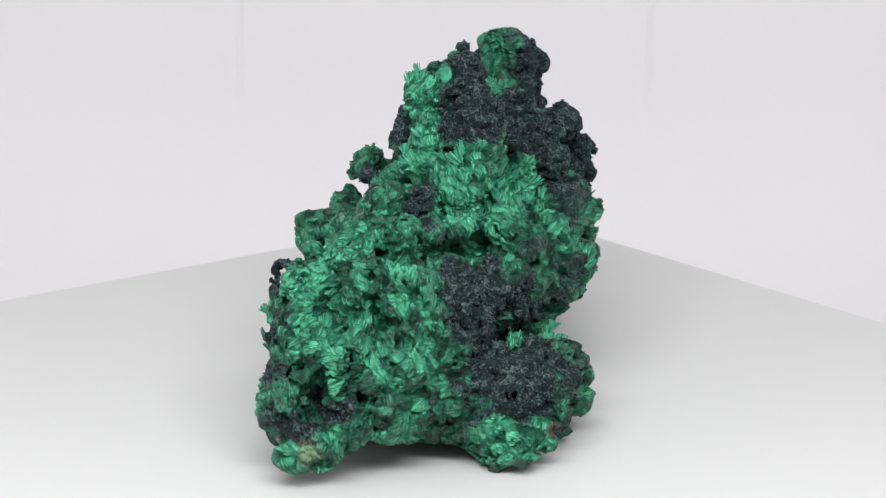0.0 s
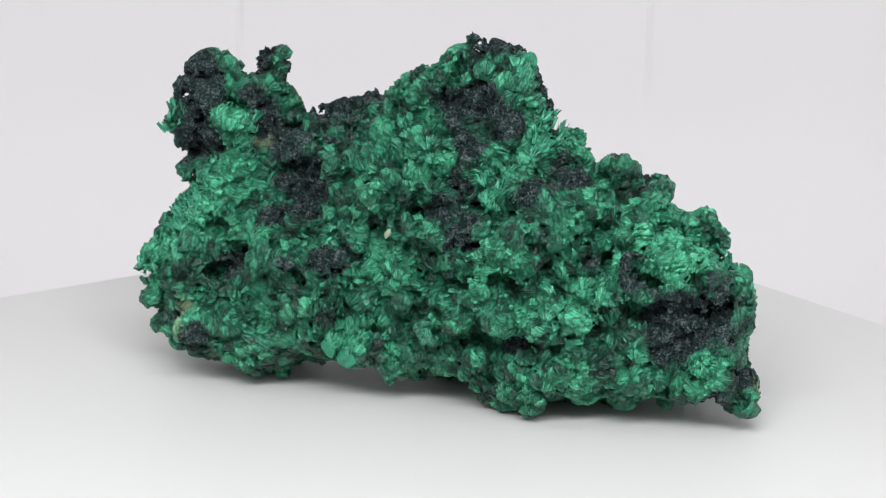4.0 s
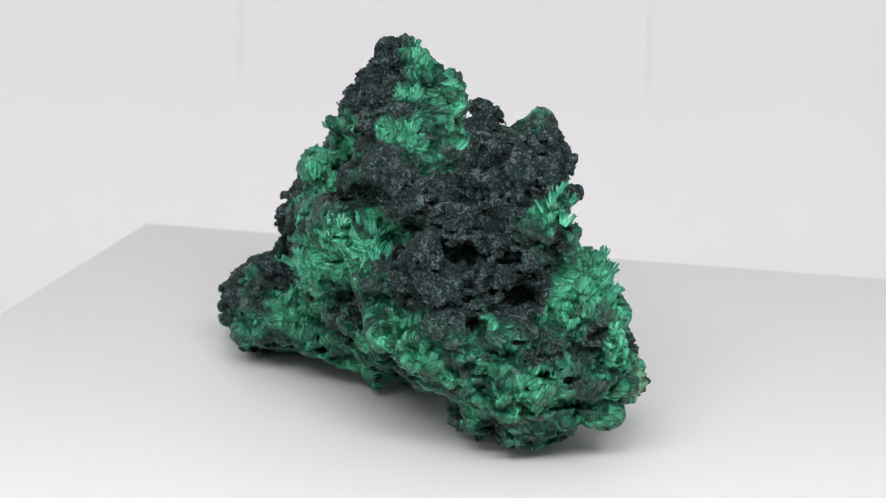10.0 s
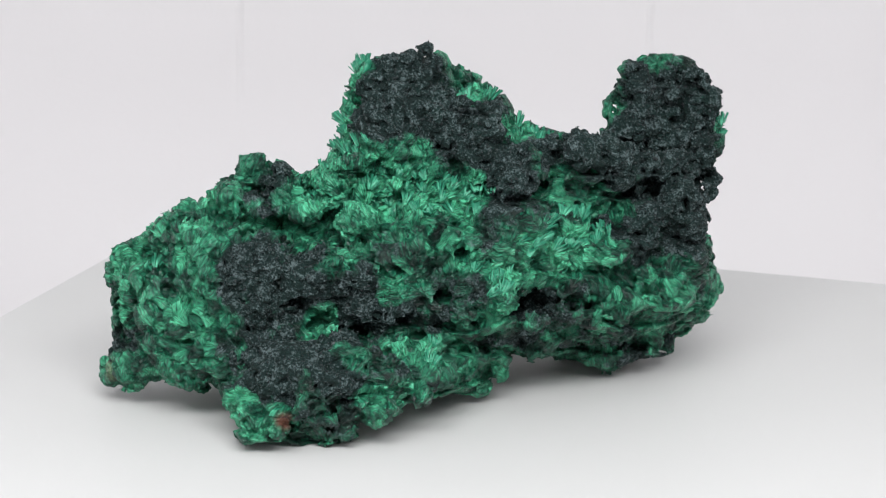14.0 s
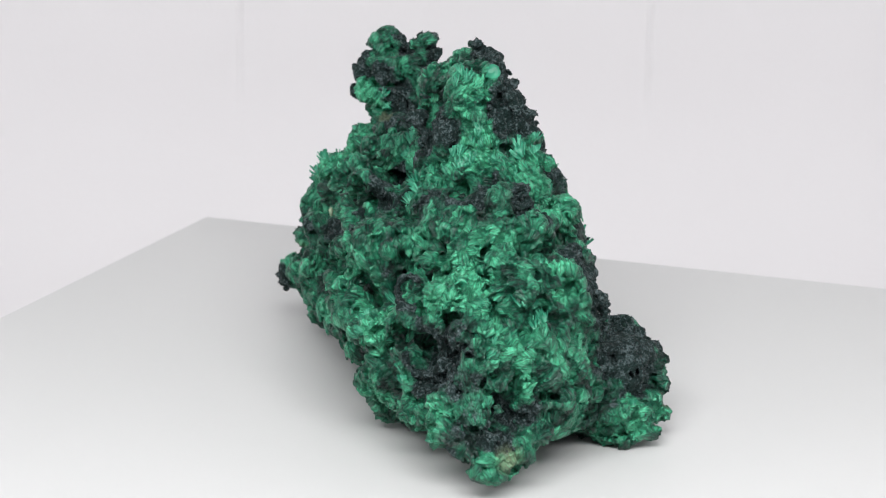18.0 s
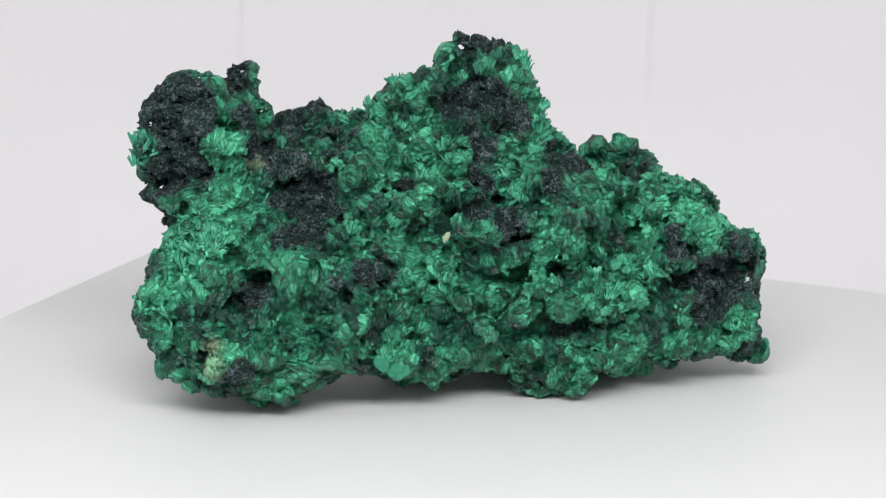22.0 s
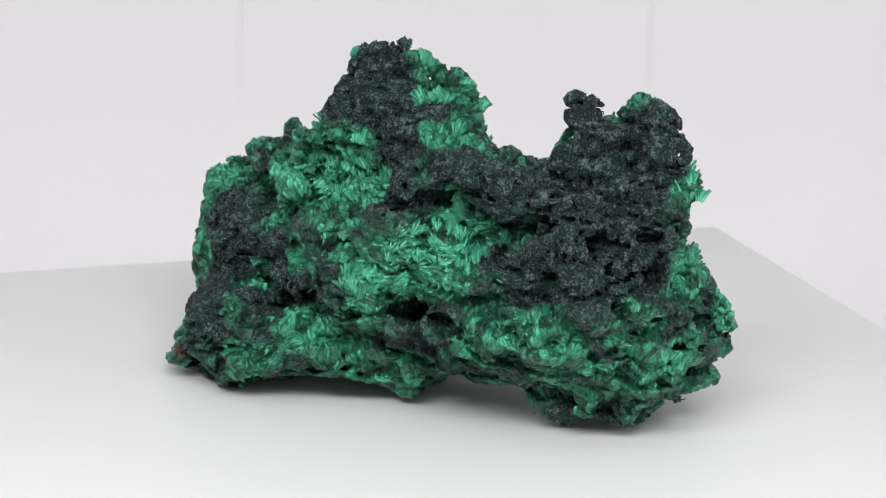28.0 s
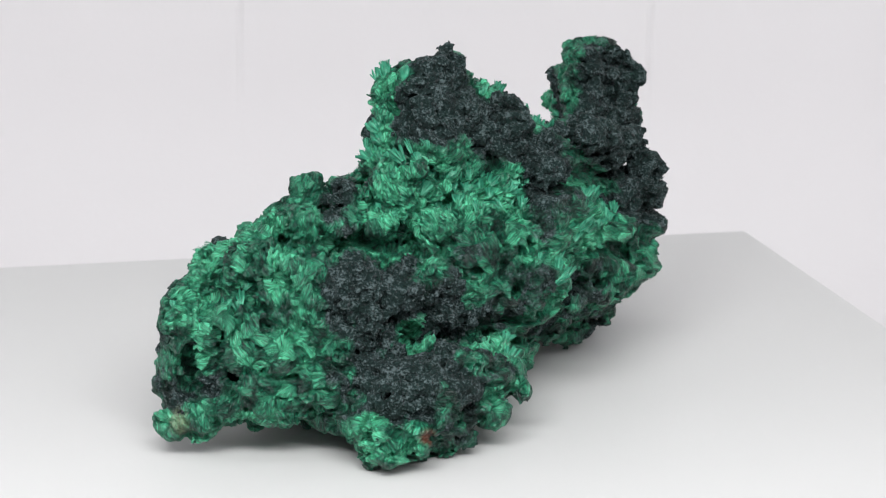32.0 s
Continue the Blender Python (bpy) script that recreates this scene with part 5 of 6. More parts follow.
def rock_field():
    """Distance to the blended masses with their cavities, folds and pits: negative inside. Also the fans grown over it."""
    soft = 0.9
    axes = [LOW[k] + np.arange(SHAPE[k]) * STEP for k in range(3)]
    total = np.full(SHAPE, 1e-6, np.float32)
    for *c, r in MASSES:
        cut, grids = [], []
        for k in range(3):
            a, b = np.searchsorted(axes[k], (c[k] - r - 6, c[k] + r + 6))
            cut.append(slice(a, b))
            grids.append((axes[k][a:b] - c[k]).astype(np.float32))
        d = np.sqrt(grids[0][:, None, None] ** 2 + grids[1][None, :, None] ** 2 + grids[2][None, None, :] ** 2) - np.float32(r)
        total[tuple(cut)] += np.exp(-np.maximum(d, -40) / soft)
    f = -soft * np.log(total) - 0.3
    del total
    f += 1.1 * lattice(7.0) + 0.5 * lattice(3.6)
    ragged = 1.5 * lattice(4.0) + 0.8 * lattice(2.0)
    for *c, r in HOLLOWS:
        cut, grids = [], []
        for k in range(3):
            a, b = np.searchsorted(axes[k], (c[k] - r - 4, c[k] + r + 4))
            cut.append(slice(a, b))
            grids.append((axes[k][a:b] - c[k]) * (1.0, 1.0, 1.15)[k])
        cut = tuple(cut)
        d = np.sqrt(grids[0][:, None, None] ** 2 + grids[1][None, :, None] ** 2 + grids[2][None, None, :] ** 2)
        f[cut] = np.maximum(f[cut], (HOLLOW_SHARE if c[2] < 54 else 0.3) * r + ragged[cut] * (1.0 if c[2] < 54 else 0.3) - d)
    del ragged
    zones, sponge = zone_fields(), patch_field(SPONGE, 6.0)
    fans, owner = grow_fans(f)
    bulk = bulk_of(f)
    # only the cells near the surface are roughened
    band = np.nonzero((np.abs(f) < 4.0).ravel() & (owner.ravel() >= 0))[0]
    flat = f.reshape(-1)
    covered, shiny, porous = (q.reshape(-1)[band] for q in (zones["crust"], zones["silk"], sponge))
    covered = np.clip(covered * 1.6 - 0.3, 0, 1)
    bulk = bulk.reshape(-1)[band]
    del sponge
    cell = np.stack(np.unravel_index(band, SHAPE), 1).astype(np.float32)
    spread, along, near_c = fan_coordinates(cell * np.float32(STEP) + LOW.astype(np.float32), owner.reshape(-1)[band], fans)
    own = fans["level"][owner.reshape(-1)[band]]
    green = 1 - covered
    fanned = (1 - 0.65 * porous) * (0.4 + 0.6 * bulk)
    tier = ((cell[:, 2] * STEP + 0.15 * (cell[:, 1] * STEP) + 4.5 * lattice(12.0).reshape(-1)[band]) / 9.5) % 1.0
    tiered = np.clip((cell[:, 0] * STEP + LOW[0]) / 12.0, 0, 1) * bulk
    add = own * (0.3 + 0.7 * green) * fanned + 0.14 * fanned * np.clip(near_c - 1.9, -2, 2.5)
    add -= 0.24 * green * np.clip(along - 3.2, -2.5, 3.0) * (0.5 + 0.9 * shiny) * fanned
    add -= (tier - 0.5) * 2.1 * tiered
    crest = np.abs((spread * 0.85 + 0.25 * np.sin(along * 1.7 + own * 20)) % 1.0 - 0.5) * 2
    add += (crest - 0.5) * green * (0.32 + 0.6 * shiny) * np.clip(along / 2.0, 0, 1)
    for wave, size in ((4.0, 2.1), (2.0, 2.3)):
        add -= (np.abs(lattice(wave).reshape(-1)[band]) - 0.3) * size * (0.12 + 0.88 * covered) * (0.4 + 0.6 * bulk)
    pits = (lattice(3.6) + 0.4 * lattice(1.8)).reshape(-1)[band]
    add += np.clip(pits - 0.40 + 0.14 * porous, 0, 1) * (5.0 + 2.0 * porous) * (1 - 0.55 * covered) * (1 - 0.6 * shiny) * bulk
    pores = (lattice(2.3) + 0.3 * lattice(1.2)).reshape(-1)[band]
    add += np.clip(pores - 0.22, 0, 1) * 5.0 * porous * (1 - 0.7 * covered) * bulk
    gaps = np.abs(lattice(6.5) + 0.4 * lattice(2.6)).reshape(-1)[band]
    add += np.clip(0.10 - gaps, 0, 1) * 11.0 * (1 - 0.5 * covered) * bulk
    add += 0.42 * lattice(0.95).reshape(-1)[band]
    flat[band] += np.minimum(add, 0.9 + 5.0 * bulk)
    floor = (LOW[2] + np.arange(SHAPE[2]) * STEP).astype(np.float32)
    return np.maximum(f, 0.2 - floor[None, None, :]), fans, owner, zones


def flow(p):
    """The way in which neighbouring crystals are combed."""
    p = p / 9.0
    return np.stack([np.sin(p @ (1.1, 0.7, 0.9) + 1.0), np.sin(p @ (-0.6, 1.2, 0.8)), np.sin(p @ (0.9, -0.8, 1.3) + 2.0)], 1)


def grow_fans(f):
    """Seeds crystal fans over the surface: each has a root, a way in which it opens, and the cells nearest to its middle."""
    rng = np.random.default_rng(21)
    skin = np.argwhere(np.abs(f) < 0.5 * STEP)
    skin = skin[(skin.min(1) > 3) & (skin < np.array(SHAPE) - 3).all(1)]
    skin = skin[rng.permutation(len(skin))]
    key = np.floor((skin * STEP + rng.uniform(-0.6, 0.6, skin.shape)) / FAN_GAP).astype(int)
    _, first = np.unique(key @ np.array([1, 1000, 1000000]), return_index=True)
    skin = skin[first]
    middle = skin * STEP + LOW
    normal = unit(np.stack([f[tuple((skin + 2 * e).T)] - f[tuple((skin - 2 * e).T)] for e in np.eye(3, dtype=int)], 1).astype(float))
    comb = flow(middle) + np.array([0, 0, 0.9]) + 0.45 * rng.normal(size=normal.shape)
    way = unit(comb - normal * (comb * normal).sum(1, keepdims=True))
    n = len(middle)
    fans = {"middle": middle, "way": way, "side": np.cross(normal, way), "root": middle - 3.3 * way - 0.6 * normal,
            "level": rng.uniform(-0.75, 0.75, n), "tone": rng.uniform(0, 1, n)}
    fans = {k: v.astype(np.float32) for k, v in fans.items()}
    best, owner = np.full(SHAPE, 1e9, np.float32), np.full(SHAPE, -1, np.int16)
    reach = int(5.2 / STEP)
    line = np.arange(-reach, reach + 1, dtype=np.float32) * STEP
    grid = [line.reshape([-1 if k == axis else 1 for k in range(3)]) for axis in range(3)]
    ball = grid[0] ** 2 + grid[1] ** 2 + grid[2] ** 2
    size = rng.uniform(0.7, 1.4, n)
    for i, c in enumerate(skin):
        lo, hi = np.maximum(c - reach, 0), np.minimum(c + reach + 1, SHAPE)
        cut = tuple(slice(a, b) for a, b in zip(lo, hi))
        inner = tuple(slice(a - q + reach, b - q + reach) for a, b, q in zip(lo, hi, c))
        w = fans["way"][i]
        d = ((ball - 0.55 * (grid[0] * w[0] + grid[1] * w[1] + grid[2] * w[2]) ** 2) / size[i])[inner]
        mine = d < best[cut]
        best[cut][mine] = d[mine]
        owner[cut][mine] = i
    return fans, owner


def fan_coordinates(points, which, fans):
    """For points on the fans that own them: across the fibres and along them in millimetres, and how far the fan's middle lies."""
    v = points - fans["root"][which]
    b, a = (v * fans["way"][which]).sum(1), (v * fans["side"][which]).sum(1)
    spread = np.arctan2(a, np.maximum(b, 0.3)) * 3.3
    near_c = np.sqrt(((points - fans["middle"][which]) ** 2).sum(1))
    return spread, np.hypot(a, b), near_c


def net(f):
    """A quad mesh on the zero surface of a field: one vertex in each crossed cell."""
    inside = f < 0
    n = [s - 1 for s in f.shape]
    count = np.zeros(n, np.int8)
    corners = [(a, b, c) for a in (0, 1) for b in (0, 1) for c in (0, 1)]
    for a, b, c in corners:
        count += inside[a:n[0] + a, b:n[1] + b, c:n[2] + c]
    cells = np.argwhere((count > 0) & (count < 8))
    place, hits = np.zeros((len(cells), 3)), np.zeros(len(cells))
    for p in corners:
        for axis in range(3):
            if p[axis]:
                continue
            q = list(p)
            q[axis] = 1
            fa, fb = f[tuple((cells + p).T)], f[tuple((cells + q).T)]
            cross = (fa < 0) != (fb < 0)
            s = np.where(cross, fa / np.where(cross, fa - fb, 1), 0)
            step = np.array(p, float)[None] + s[:, None] * (np.array(q) - np.array(p))[None]
            place += step * cross[:, None]
            hits += cross
    points = LOW + (cells + place / hits[:, None]) * STEP
    index = np.full(n, -1, np.int32)
    index[tuple(cells.T)] = np.arange(len(cells))
    quads = []
    for axis in range(3):
        u, v = (axis + 1) % 3, (axis + 2) % 3
        lo = [slice(1, s - 1) for s in f.shape]
        hi = list(lo)
        lo[axis], hi[axis] = slice(0, f.shape[axis] - 1), slice(1, f.shape[axis])
        A, B = inside[tuple(lo)], inside[tuple(hi)]
        at = np.argwhere(A != B)
        grow = np.array([0 if k == axis else 1 for k in range(3)])
        out = A[tuple(at.T)]
        at = at + grow
        ring = []
        for du, dv in ((1, 1), (0, 1), (0, 0), (1, 0)):
            w = at.copy()
            w[:, u] -= du
            w[:, v] -= dv
            ring.append(index[tuple(w.T)])
        ring = np.stack(ring, 1)
        quads.append(np.where(out[:, None], ring, ring[:, ::-1]))
    quads = np.concatenate(quads)
    return points, quads[(quads >= 0).all(1)]


def largest_piece(points, quads):
    """Drops crumbs that hang free in the air."""
    label = np.arange(len(points))
    a, b = np.concatenate([quads[:, 0], quads[:, 1], quads[:, 2]]), np.concatenate([quads[:, 1], quads[:, 2], quads[:, 3]])
    for _ in range(400):
        low = np.minimum(label[a], label[b])
        before = label.copy()
        np.minimum.at(label, a, low)
        np.minimum.at(label, b, low)
        label = label[label]
        label = label[label]
        if (label == before).all():
            break
    keep = label == np.bincount(label).argmax()
    index = np.cumsum(keep) - 1
    return points[keep], index[quads[keep[quads[:, 0]]]]


def quad_mesh(name, points, quads, mat):
    me = bpy.data.meshes.new(name)
    me.vertices.add(len(points))
    me.vertices.foreach_set("co", np.ascontiguousarray(points * 0.001, np.float32).ravel())
    k = quads.shape[1]
    me.loops.add(quads.size)
    me.loops.foreach_set("vertex_index", np.ascontiguousarray(quads, np.int32).ravel())
    me.polygons.add(len(quads))
    me.polygons.foreach_set("loop_start", np.arange(0, quads.size, k, dtype=np.int32))
    me.materials.append(mat)
    me.update(calc_edges=True)
    return me


def normals_of(points, quads):
    a, b, c, d = (points[quads[:, k]] for k in range(4))
    fn = np.cross(c - a, d - b)
    vn = np.zeros_like(points)
    for k in range(4):
        np.add.at(vn, quads[:, k], fn)
    return vn / (np.linalg.norm(vn, axis=1, keepdims=True) + 1e-9)


def specimen_body(thing):
    field, fans, owner, zones = rock_field()
    points, quads = largest_piece(*net(field))
    me = quad_mesh("body", points, quads, STONE)
    me.polygons.foreach_set("use_smooth", np.ones(len(quads), bool))
    cell = tuple(np.clip(((points - LOW) / STEP + 0.5).astype(int), 0, np.array(SHAPE) - 1).T)
    which = np.maximum(owner[cell], 0)
    spread, along, _ = fan_coordinates(points.astype(np.float32), which, fans)
    mottle = 0.35 * lattice(8.0)[cell] + 0.40 * lattice(3.6)[cell] + 0.20 * lattice(1.6)[cell]
    sheen, gloom, crust_shade = (zones[k][cell] for k in ("silk", "dim", "crust"))
    del zones
    # crust, plus the shade of cavities coloured in with it
    dark = np.clip(0.02 - 0.25 * sheen + 0.34 * gloom + 0.10 * np.clip(points[:, 0] / 20, 0, 1) + 1.0 * crust_shade + 0.55 * mottle * (0.35 + 0.9 * np.clip(1.4 * crust_shade + gloom, 0, 1)) + 0.22 * (fans["tone"][which] - 0.5), 0, 1)
    tone = fans["tone"][which] - 0.34 * gloom + 0.20 * sheen
    values = {"tone": tone, "crust": dark, "silky": np.clip(sheen + 0.4 * mottle, 0, 1) * (1 - dark),
              "rust": near(points, [(24.9, -57.4, 8.3, 1.9), (-15.0, 12.6, 39.3, 1.2)], 1.5),
              "ochre": near(points, [(8.4, 43.4, 58.9, 2.4), (-7.2, 61.2, 19.6, 2.4), (-26.6, -74.0, 9.2, 2.6), (-8.8, 61.8, 15.5, 3.5)], 2.5)}
    for name, value in values.items():
        me.attributes.new(name, "FLOAT", "POINT").data.foreach_set("value", value.astype(np.float32))
    comb = np.stack([spread, along, fans["tone"][which] * 40.0], 1)
    me.attributes.new("comb", "FLOAT_VECTOR", "POINT").data.foreach_set("vector", comb.astype(np.float32).ravel())
    ob = new("body", me)
    ob.parent = thing
    return points, normals_of(points, quads), values


def blades(roots, ways, sides, lengths, widths):
    """Slender crystals: a flat prism that ends in a chisel edge, one for each root."""
    n = len(roots)
    w, t = widths[:, None] * sides, widths[:, None] * 0.5 * np.cross(ways, sides)
    tip = roots + ways * lengths[:, None]
    v = np.stack([roots - w, roots + t, roots + w, roots - t, tip - w * 0.85, tip + w * 0.85], 1).reshape(-1, 3)
    f = np.array([(0, 1, 4), (1, 2, 5), (1, 5, 4), (2, 3, 5), (3, 0, 4), (3, 4, 5)])
    return v, (np.arange(n)[:, None, None] * 6 + f[None]).reshape(-1, 3)


def unit(a):
    return a / (np.linalg.norm(a, axis=-1, keepdims=True) + 1e-9)


def fan_field(rng, centres, normals, per, reach, lift, up_pull):
    """Combs of parallel blades side by side, each comb opening a little like a fan."""
    n = len(centres)
    drift = flow(centres) + 0.3 * rng.normal(size=(n, 3)) + np.array([0, 0, up_pull])
    ref = unit(drift - normals * (drift * normals).sum(1, keepdims=True))
    other = np.cross(normals, ref)
    size = reach * rng.uniform(0.55, 1.25, n)[:, None]
    wide = rng.uniform(0.4, 0.9, (n, 1)) * size
    row = np.linspace(-0.5, 0.5, per)[None] + rng.normal(0, 0.02, (n, per))
    a = (row * rng.uniform(0.1, 0.9, (n, 1)))[..., None]
    flat = np.cos(a) * ref[:, None] + np.sin(a) * other[:, None]
    up = (rng.uniform(lift[0], lift[1], (n, 1)) + rng.normal(0, 0.05, (n, per)))[..., None]
    ways = unit(flat * np.cos(up) + normals[:, None] * np.sin(up))
    roots = centres[:, None] - normals[:, None] * 0.2 + other[:, None] * (row * wide)[..., None] - ref[:, None] * (0.4 * size)[..., None]
    sides = unit(np.cross(ways, normals[:, None] + 0.25 * rng.normal(size=ways.shape)))
    lengths = rng.uniform(0.72, 1.0, (n, per)) * size
    widths = np.repeat(wide / per, per, 1) * rng.uniform(0.6, 1.1, (n, per))
    r = lambda q: q.reshape(-1, 3)
    return blades(r(roots), r(ways), r(sides), lengths.ravel(), widths.ravel())


def fibres(thing, points, normals, values):
    """The nap of short crystals over all the green, and longer open fans in the silky places."""
    rng = np.random.default_rng(11)
    free = np.where((values["crust"] < 0.52) & (values["tone"] > 0.3) & (points[:, 2] > 1.5))[0]
    pick = rng.choice(free, 250, replace=False)
    v, f = fan_field(rng, points[pick], normals[pick], 8, 1.1, (-0.06, 0.06), 0.35)
    ob = new("crystal_nap", quad_mesh("crystal_nap", v, f, BLADE))
    ob.parent = thing
    tagged(ob, "short green crystal fibres", kind="stuff")
    free = np.where((values["silky"] > 0.45) & (points[:, 2] > 3))[0]
    pick = rng.choice(free, min(len(free), 380), replace=False)
    v, f = fan_field(rng, points[pick], normals[pick], 14, 2.1, (-0.02, 0.12), 0.5)
    ob = new("crystal_fan", quad_mesh("crystal_fan", v, f, SILKY))
    ob.parent = thing
    tagged(ob, "silky light green crystal fans", kind="stuff")


def crumbs(name, thing, rng, points, low, high, mat, label):
    """Tiny jagged grains, one on each point, joined into one mesh."""
    shape = np.array([(1, 0, 0), (-1, 0, 0), (0, 1, 0), (0, -1, 0), (0, 0, 1), (0, 0, -1)], float)
    faces = np.array([(0, 2, 4), (2, 1, 4), (1, 3, 4), (3, 0, 4), (2, 0, 5), (1, 2, 5), (3, 1, 5), (0, 3, 5)])
    n = len(points)
    knob = shape[None] * rng.uniform(0.6, 1.4, (n, 6, 1)) + rng.normal(0, 0.28, (n, 6, 3))
    spin, _ = np.linalg.qr(rng.normal(size=(n, 3, 3)))
    knob = np.einsum("nij,nkj->nki", spin, knob * rng.uniform(0.5, 1.3, (n, 1, 3)))
    size = rng.uniform(low, high, n) * rng.choice([0.8, 1.0, 1.5], n, p=[0.4, 0.4, 0.2])
    v = points[:, None] + knob * size[:, None, None]
    f = (np.arange(n)[:, None, None] * 6 + faces[None]).reshape(-1, 3)
    ob = new(name, quad_mesh(name, v.reshape(-1, 3), f, mat))
    ob.parent = thing
    tagged(ob, label, kind="stuff")


def grains(thing, points, normals, values):
    """Black grains that make the crust velvety, green flakes that make the rest crumbly."""
    rng = np.random.default_rng(12)
    free = np.where((values["crust"] > 0.5) & (points[:, 2] > 1.0))[0]
    pick = rng.choice(free, min(len(free), 16000), replace=False)
    crumbs("crust_grain", thing, rng, points[pick], 0.13, 0.32, GRAIN, "tiny black crust grains")
    free = np.where((values["crust"] < 0.5) & (values["silky"] < 0.75) & (points[:, 2] > 1.0))[0]
    pick = rng.choice(free, min(len(free), 2500), replace=False)
    crumbs("crystal_flake", thing, rng, points[pick], 0.14, 0.34, FLAKE, "tiny glinting green crystal flakes")


# each: x, y, z, radius and the way it faces
LOBES = [(2.6, 62.4, 21.6, 3.8, (-0.5, 0.75, 0.4)), (2.6, 67.4, 26.6, 3.0, (-0.5, 0.75, 0.3)), (4.2, 70.6, 29.0, 2.3, (-0.6, 0.7, 0.2)),
         (-20.0, 20.6, 12.6, 3.6, (-0.85, 0.4, 0.1)), (-20.0, 24.9, 14.4, 2.6, (-0.85, 0.4, 0.1)), (0.6, -21.4, 80.4, 2.4, (-0.5, -0.8, 0.2))]


def lobes(thing):
    """Smooth rounded shells of fine green mineral."""
    for n, (x, y, z, r, facing) in enumerate(LOBES):
        bm = bmesh.new()
        bmesh.ops.create_icosphere(bm, subdivisions=4, radius=r * 0.00085)
        out = Vector(facing).normalized()
        for v in bm.verts:
            p = v.co * 1000 / r
            swell = 1 + 0.22 * noise.noise(p * 1.3 + Vector((n * 7.0, 0, 0))) + 0.05 * noise.noise(p * 5.0)
            ripple = 0.012 * math.sin(math.hypot(p.x, p.y) * 13 + n)
            v.co = Vector((v.co.x, v.co.y * 0.85, v.co.z * (0.42 + ripple))) * (swell + 0.10 * noise.noise(p * 2.6 + Vector((0, n * 5.0, 0))))
        ob = mesh_object("smooth_lobe", bm, LOBE)
        ob.location = (Vector((x, y, z)) - out * (0.2 * r)) * 0.001
        ob.rotation_euler = (out.to_track_quat("Z", "Y") @ Euler((0.25 * math.sin(n * 2.1), 0.25 * math.cos(n * 1.7), n * 1.3)).to_quaternion()).to_euler()
        ob.parent = thing
        tagged(ob, "smooth bright green rounded shell")


def pale_chip(thing):
    """A small bone-coloured sliver lodged in the porous rock."""
    bm = bmesh.new()
    bmesh.ops.create_icosphere(bm, subdivisions=2, radius=1.0)
    for v in bm.verts:
        v.co = Vector((v.co.x * 0.0005, v.co.y * 0.0007, v.co.z * 0.0014)) * (1 + 0.6 * noise.noise(v.co * 2.1))
    ob = mesh_object("pale_chip", bm, CHIP, False)
    ob.location, ob.rotation_euler = (-0.0238, 0.0105, 0.0438), Vector((-0.36, -0.43, 0.82)).to_track_quat("Z", "Y").to_euler()
    ob.parent = thing
    tagged(ob, "small bone-coloured mineral sliver")


def spray_mesh(seed):
    """One upright brush of pale blades, opening in a flat fan."""
    rng = np.random.default_rng(seed)
    n = 20
    a, b = rng.uniform(-0.5, 0.5, n), rng.normal(0, 0.12, n)
    ways = unit(np.stack([np.sin(a), np.sin(b), np.cos(a)], 1))
    roots = ways * np.array([1.2, 1.8, 0.0]) - np.array([0, 0, 0.5]) + rng.normal(0, 0.12, (n, 3))
    sides = unit(np.cross(ways, np.array([0, 1.0, 0]) + 0.5 * rng.normal(size=(n, 3))))
    v, f = blades(roots, ways, sides, rng.uniform(1.6, 3.0, n), rng.uniform(0.16, 0.36, n))
    return quad_mesh("crystal_spray", v, f, SPRAY)


# where leaf-like fans stand out of the rock
FANS = []
FANS += [(8.5, -20.5, 52.2, 6.0), (1.8, -30.1, 49.6, 6.0), (16.3, -11.3, 53.0, 6.0), (22.6, -4.7, 52.2, 5.0), (33.9, 3.4, 44.1, 5.0),
         (32.6, 11.6, 44.7, 6.0), (34.2, 19.1, 42.1, 6.0), (33.8, 26.0, 39.0, 4.0), (33.5, -9.4, 35.4, 5.0), (14.0, -46.5, 30.4, 4.0),
         (27.1, -17.2, 17.9, 4.0), (14.2, -14.4, 51.5, 6.0), (-2.2, -24.8, 65.4, 4.0), (6.1, -26.4, 63.6, 4.0), (21.1, -34.1, 33.8, 3.0),
         (-3.1, -26.0, 59.8, 4.0)]
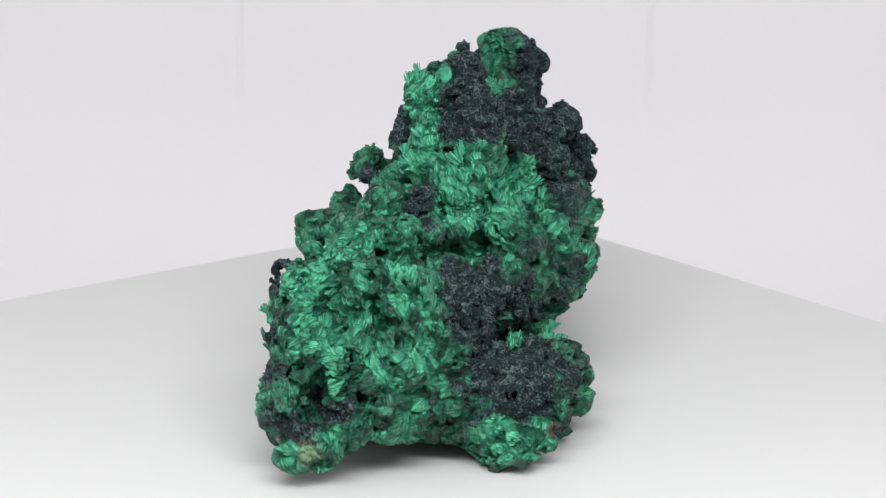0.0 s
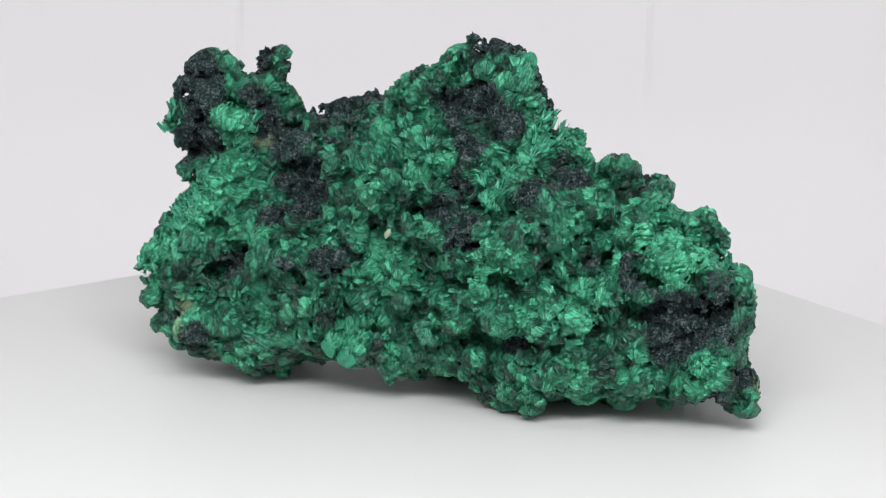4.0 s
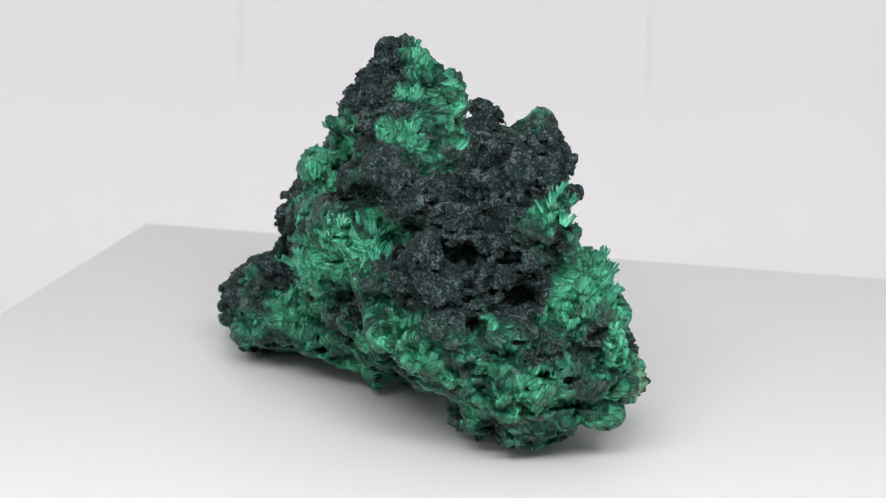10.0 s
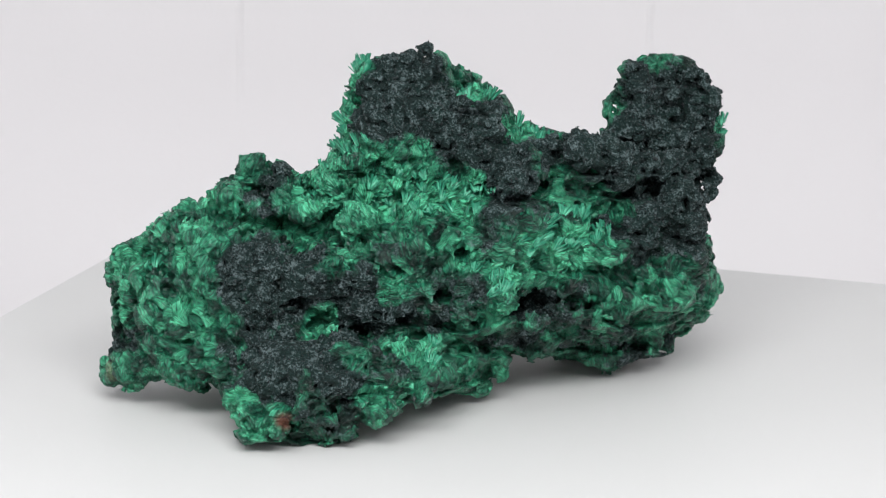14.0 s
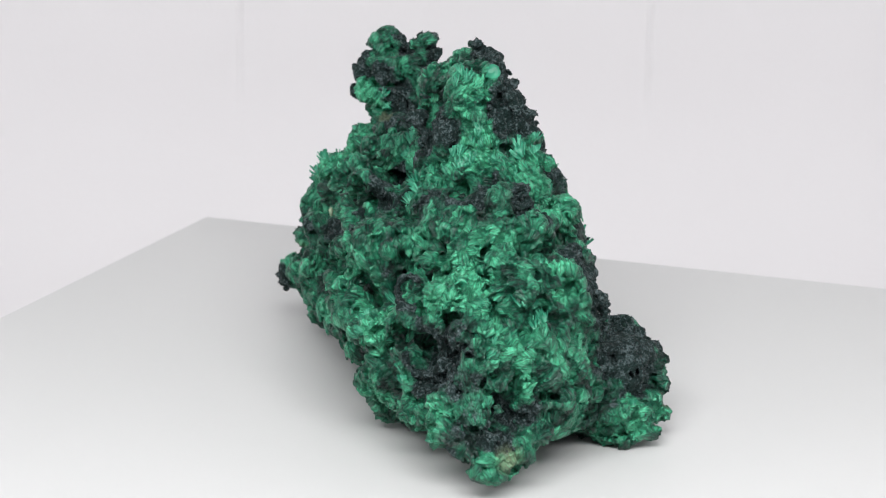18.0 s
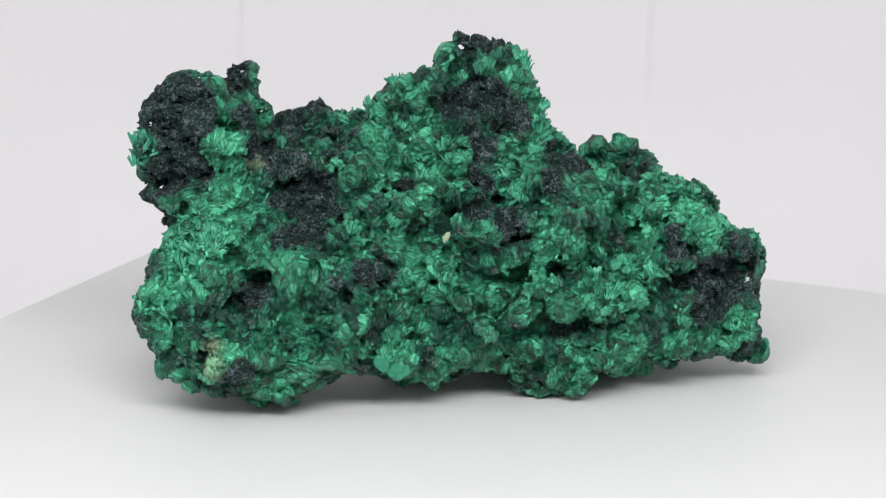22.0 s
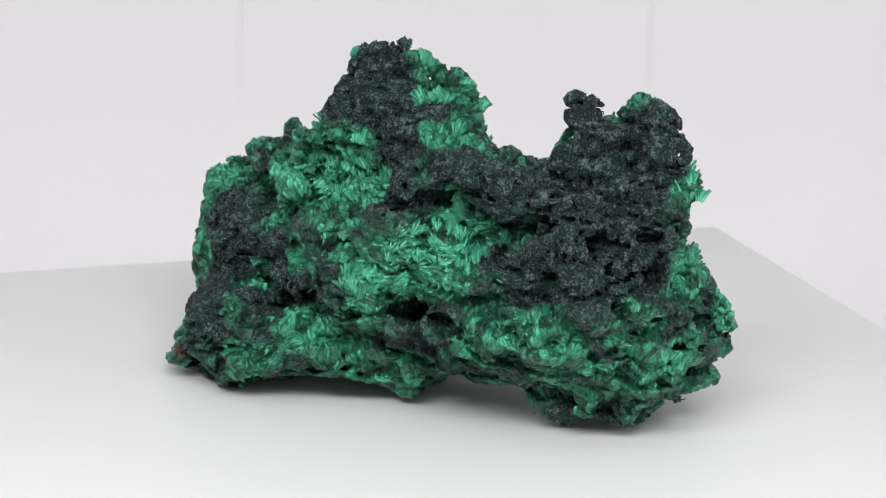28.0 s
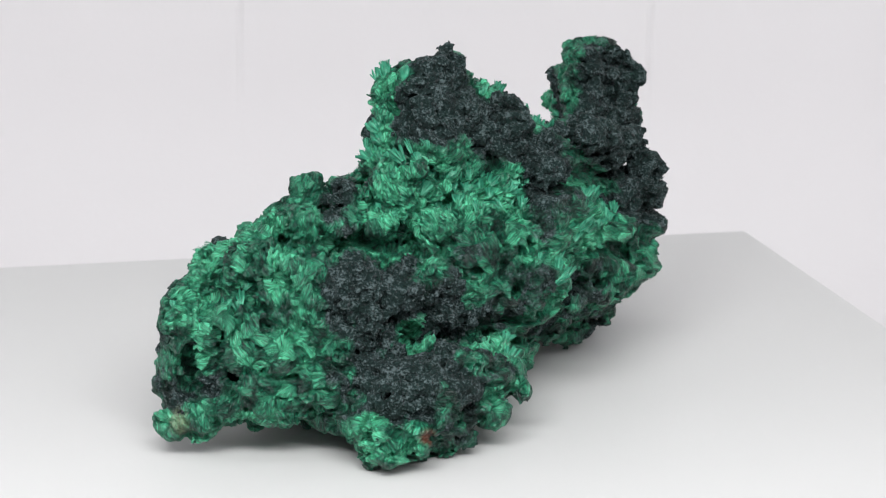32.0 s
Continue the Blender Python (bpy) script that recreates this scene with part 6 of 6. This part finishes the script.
FANS += [(-7.4, -19.3, 60.6, 4.0), (-5.4, -18.7, 77.3, 3.0), (-16.6, -67.2, 37.9, 4.0), (-28.3, -28.7, 30.4, 3.0), (19.7, 13.5, 65.5, 5.0),
         (1.0, 59.8, 42.1, 5.0), (19.3, 66.9, 59.7, 4.0), (-0.8, 67.0, 31.5, 4.0), (-7.4, 3.9, 58.1, 3.0), (-14.0, -11.2, 51.8, 5.0),
         (0.2, 10.1, 63.0, 5.0), (14.3, 45.3, 63.9, 5.0), (-36.3, -29.5, 28.5, 4.0), (-36.2, -45.5, 20.0, 3.0), (6.1, 63.8, 39.3, 5.0),
         (34.2, 0.4, 35.3, 5.0), (14.8, 2.3, 71.9, 5.0)]


def sprays(thing, points, normals, values):
    """Bright brushes of crystal standing out of the silky places."""
    rng = np.random.default_rng(13)
    shapes = [spray_mesh(s) for s in range(8)]
    fans = np.where((near(points, FANS, 2.0) > 0.5) & (values["crust"] < 0.5) & (points[:, 2] > 4))[0]
    silky = np.where((values["silky"] > 0.7) & (points[:, 2] > 4))[0]
    chosen = []
    for free, most, gap in ((fans, 170, 2.4), (silky, 230, 3.5)):
        for i in rng.permutation(free):
            if len(chosen) == most:
                break
            if all(((points[i] - points[j]) ** 2).sum() > gap ** 2 for j in chosen):
                chosen.append(i)
    leafy = set(fans.tolist())
    lean = unit(rng.normal(size=(60, 3)))
    for n, i in enumerate(chosen):
        k = int((points[i, 1] + 90) // 6) % 60
        side = unit(lean[k] - normals[i] * (lean[k] @ normals[i]))
        way = Vector(unit(0.5 * normals[i] + 0.3 * side + np.array([0, 0, 0.8]) + rng.normal(0, 0.12, 3)))
        ob = new("crystal_spray", shapes[n % 8])
        ob.parent = thing
        size = rng.uniform(0.8, 1.3) if int(i) in leafy else rng.uniform(0.35, 0.6)
        turn = way.to_track_quat("Z", "Y") @ Euler((0, 0, rng.uniform(0, 6.28))).to_quaternion()
        ob.matrix_basis = Matrix.LocRotScale(Vector(points[i] * 0.001), turn, (size, size, size))


def specimen():
    thing = tagged(new("malachite_specimen"), "rugged green malachite rock with black velvety crust and crystal sprays", "mineral")
    points, normals, values = specimen_body(thing)
    fibres(thing, points, normals, values)
    grains(thing, points, normals, values)
    lobes(thing)
    pale_chip(thing)
    sprays(thing, points, normals, values)
    return thing


rock = specimen()


# ---- what turns ----
def motions():
    times = [0.0, 0.1, 0.2] + [0.5 * i for i in range(1, 64)] + [31.8, 31.9, 32.0]
    rows = [(t, pose(0, 0, 0, 0, 0, TURN * t)) for t in times]
    walk(table, rows)
    walk(rock, rows)


motions()
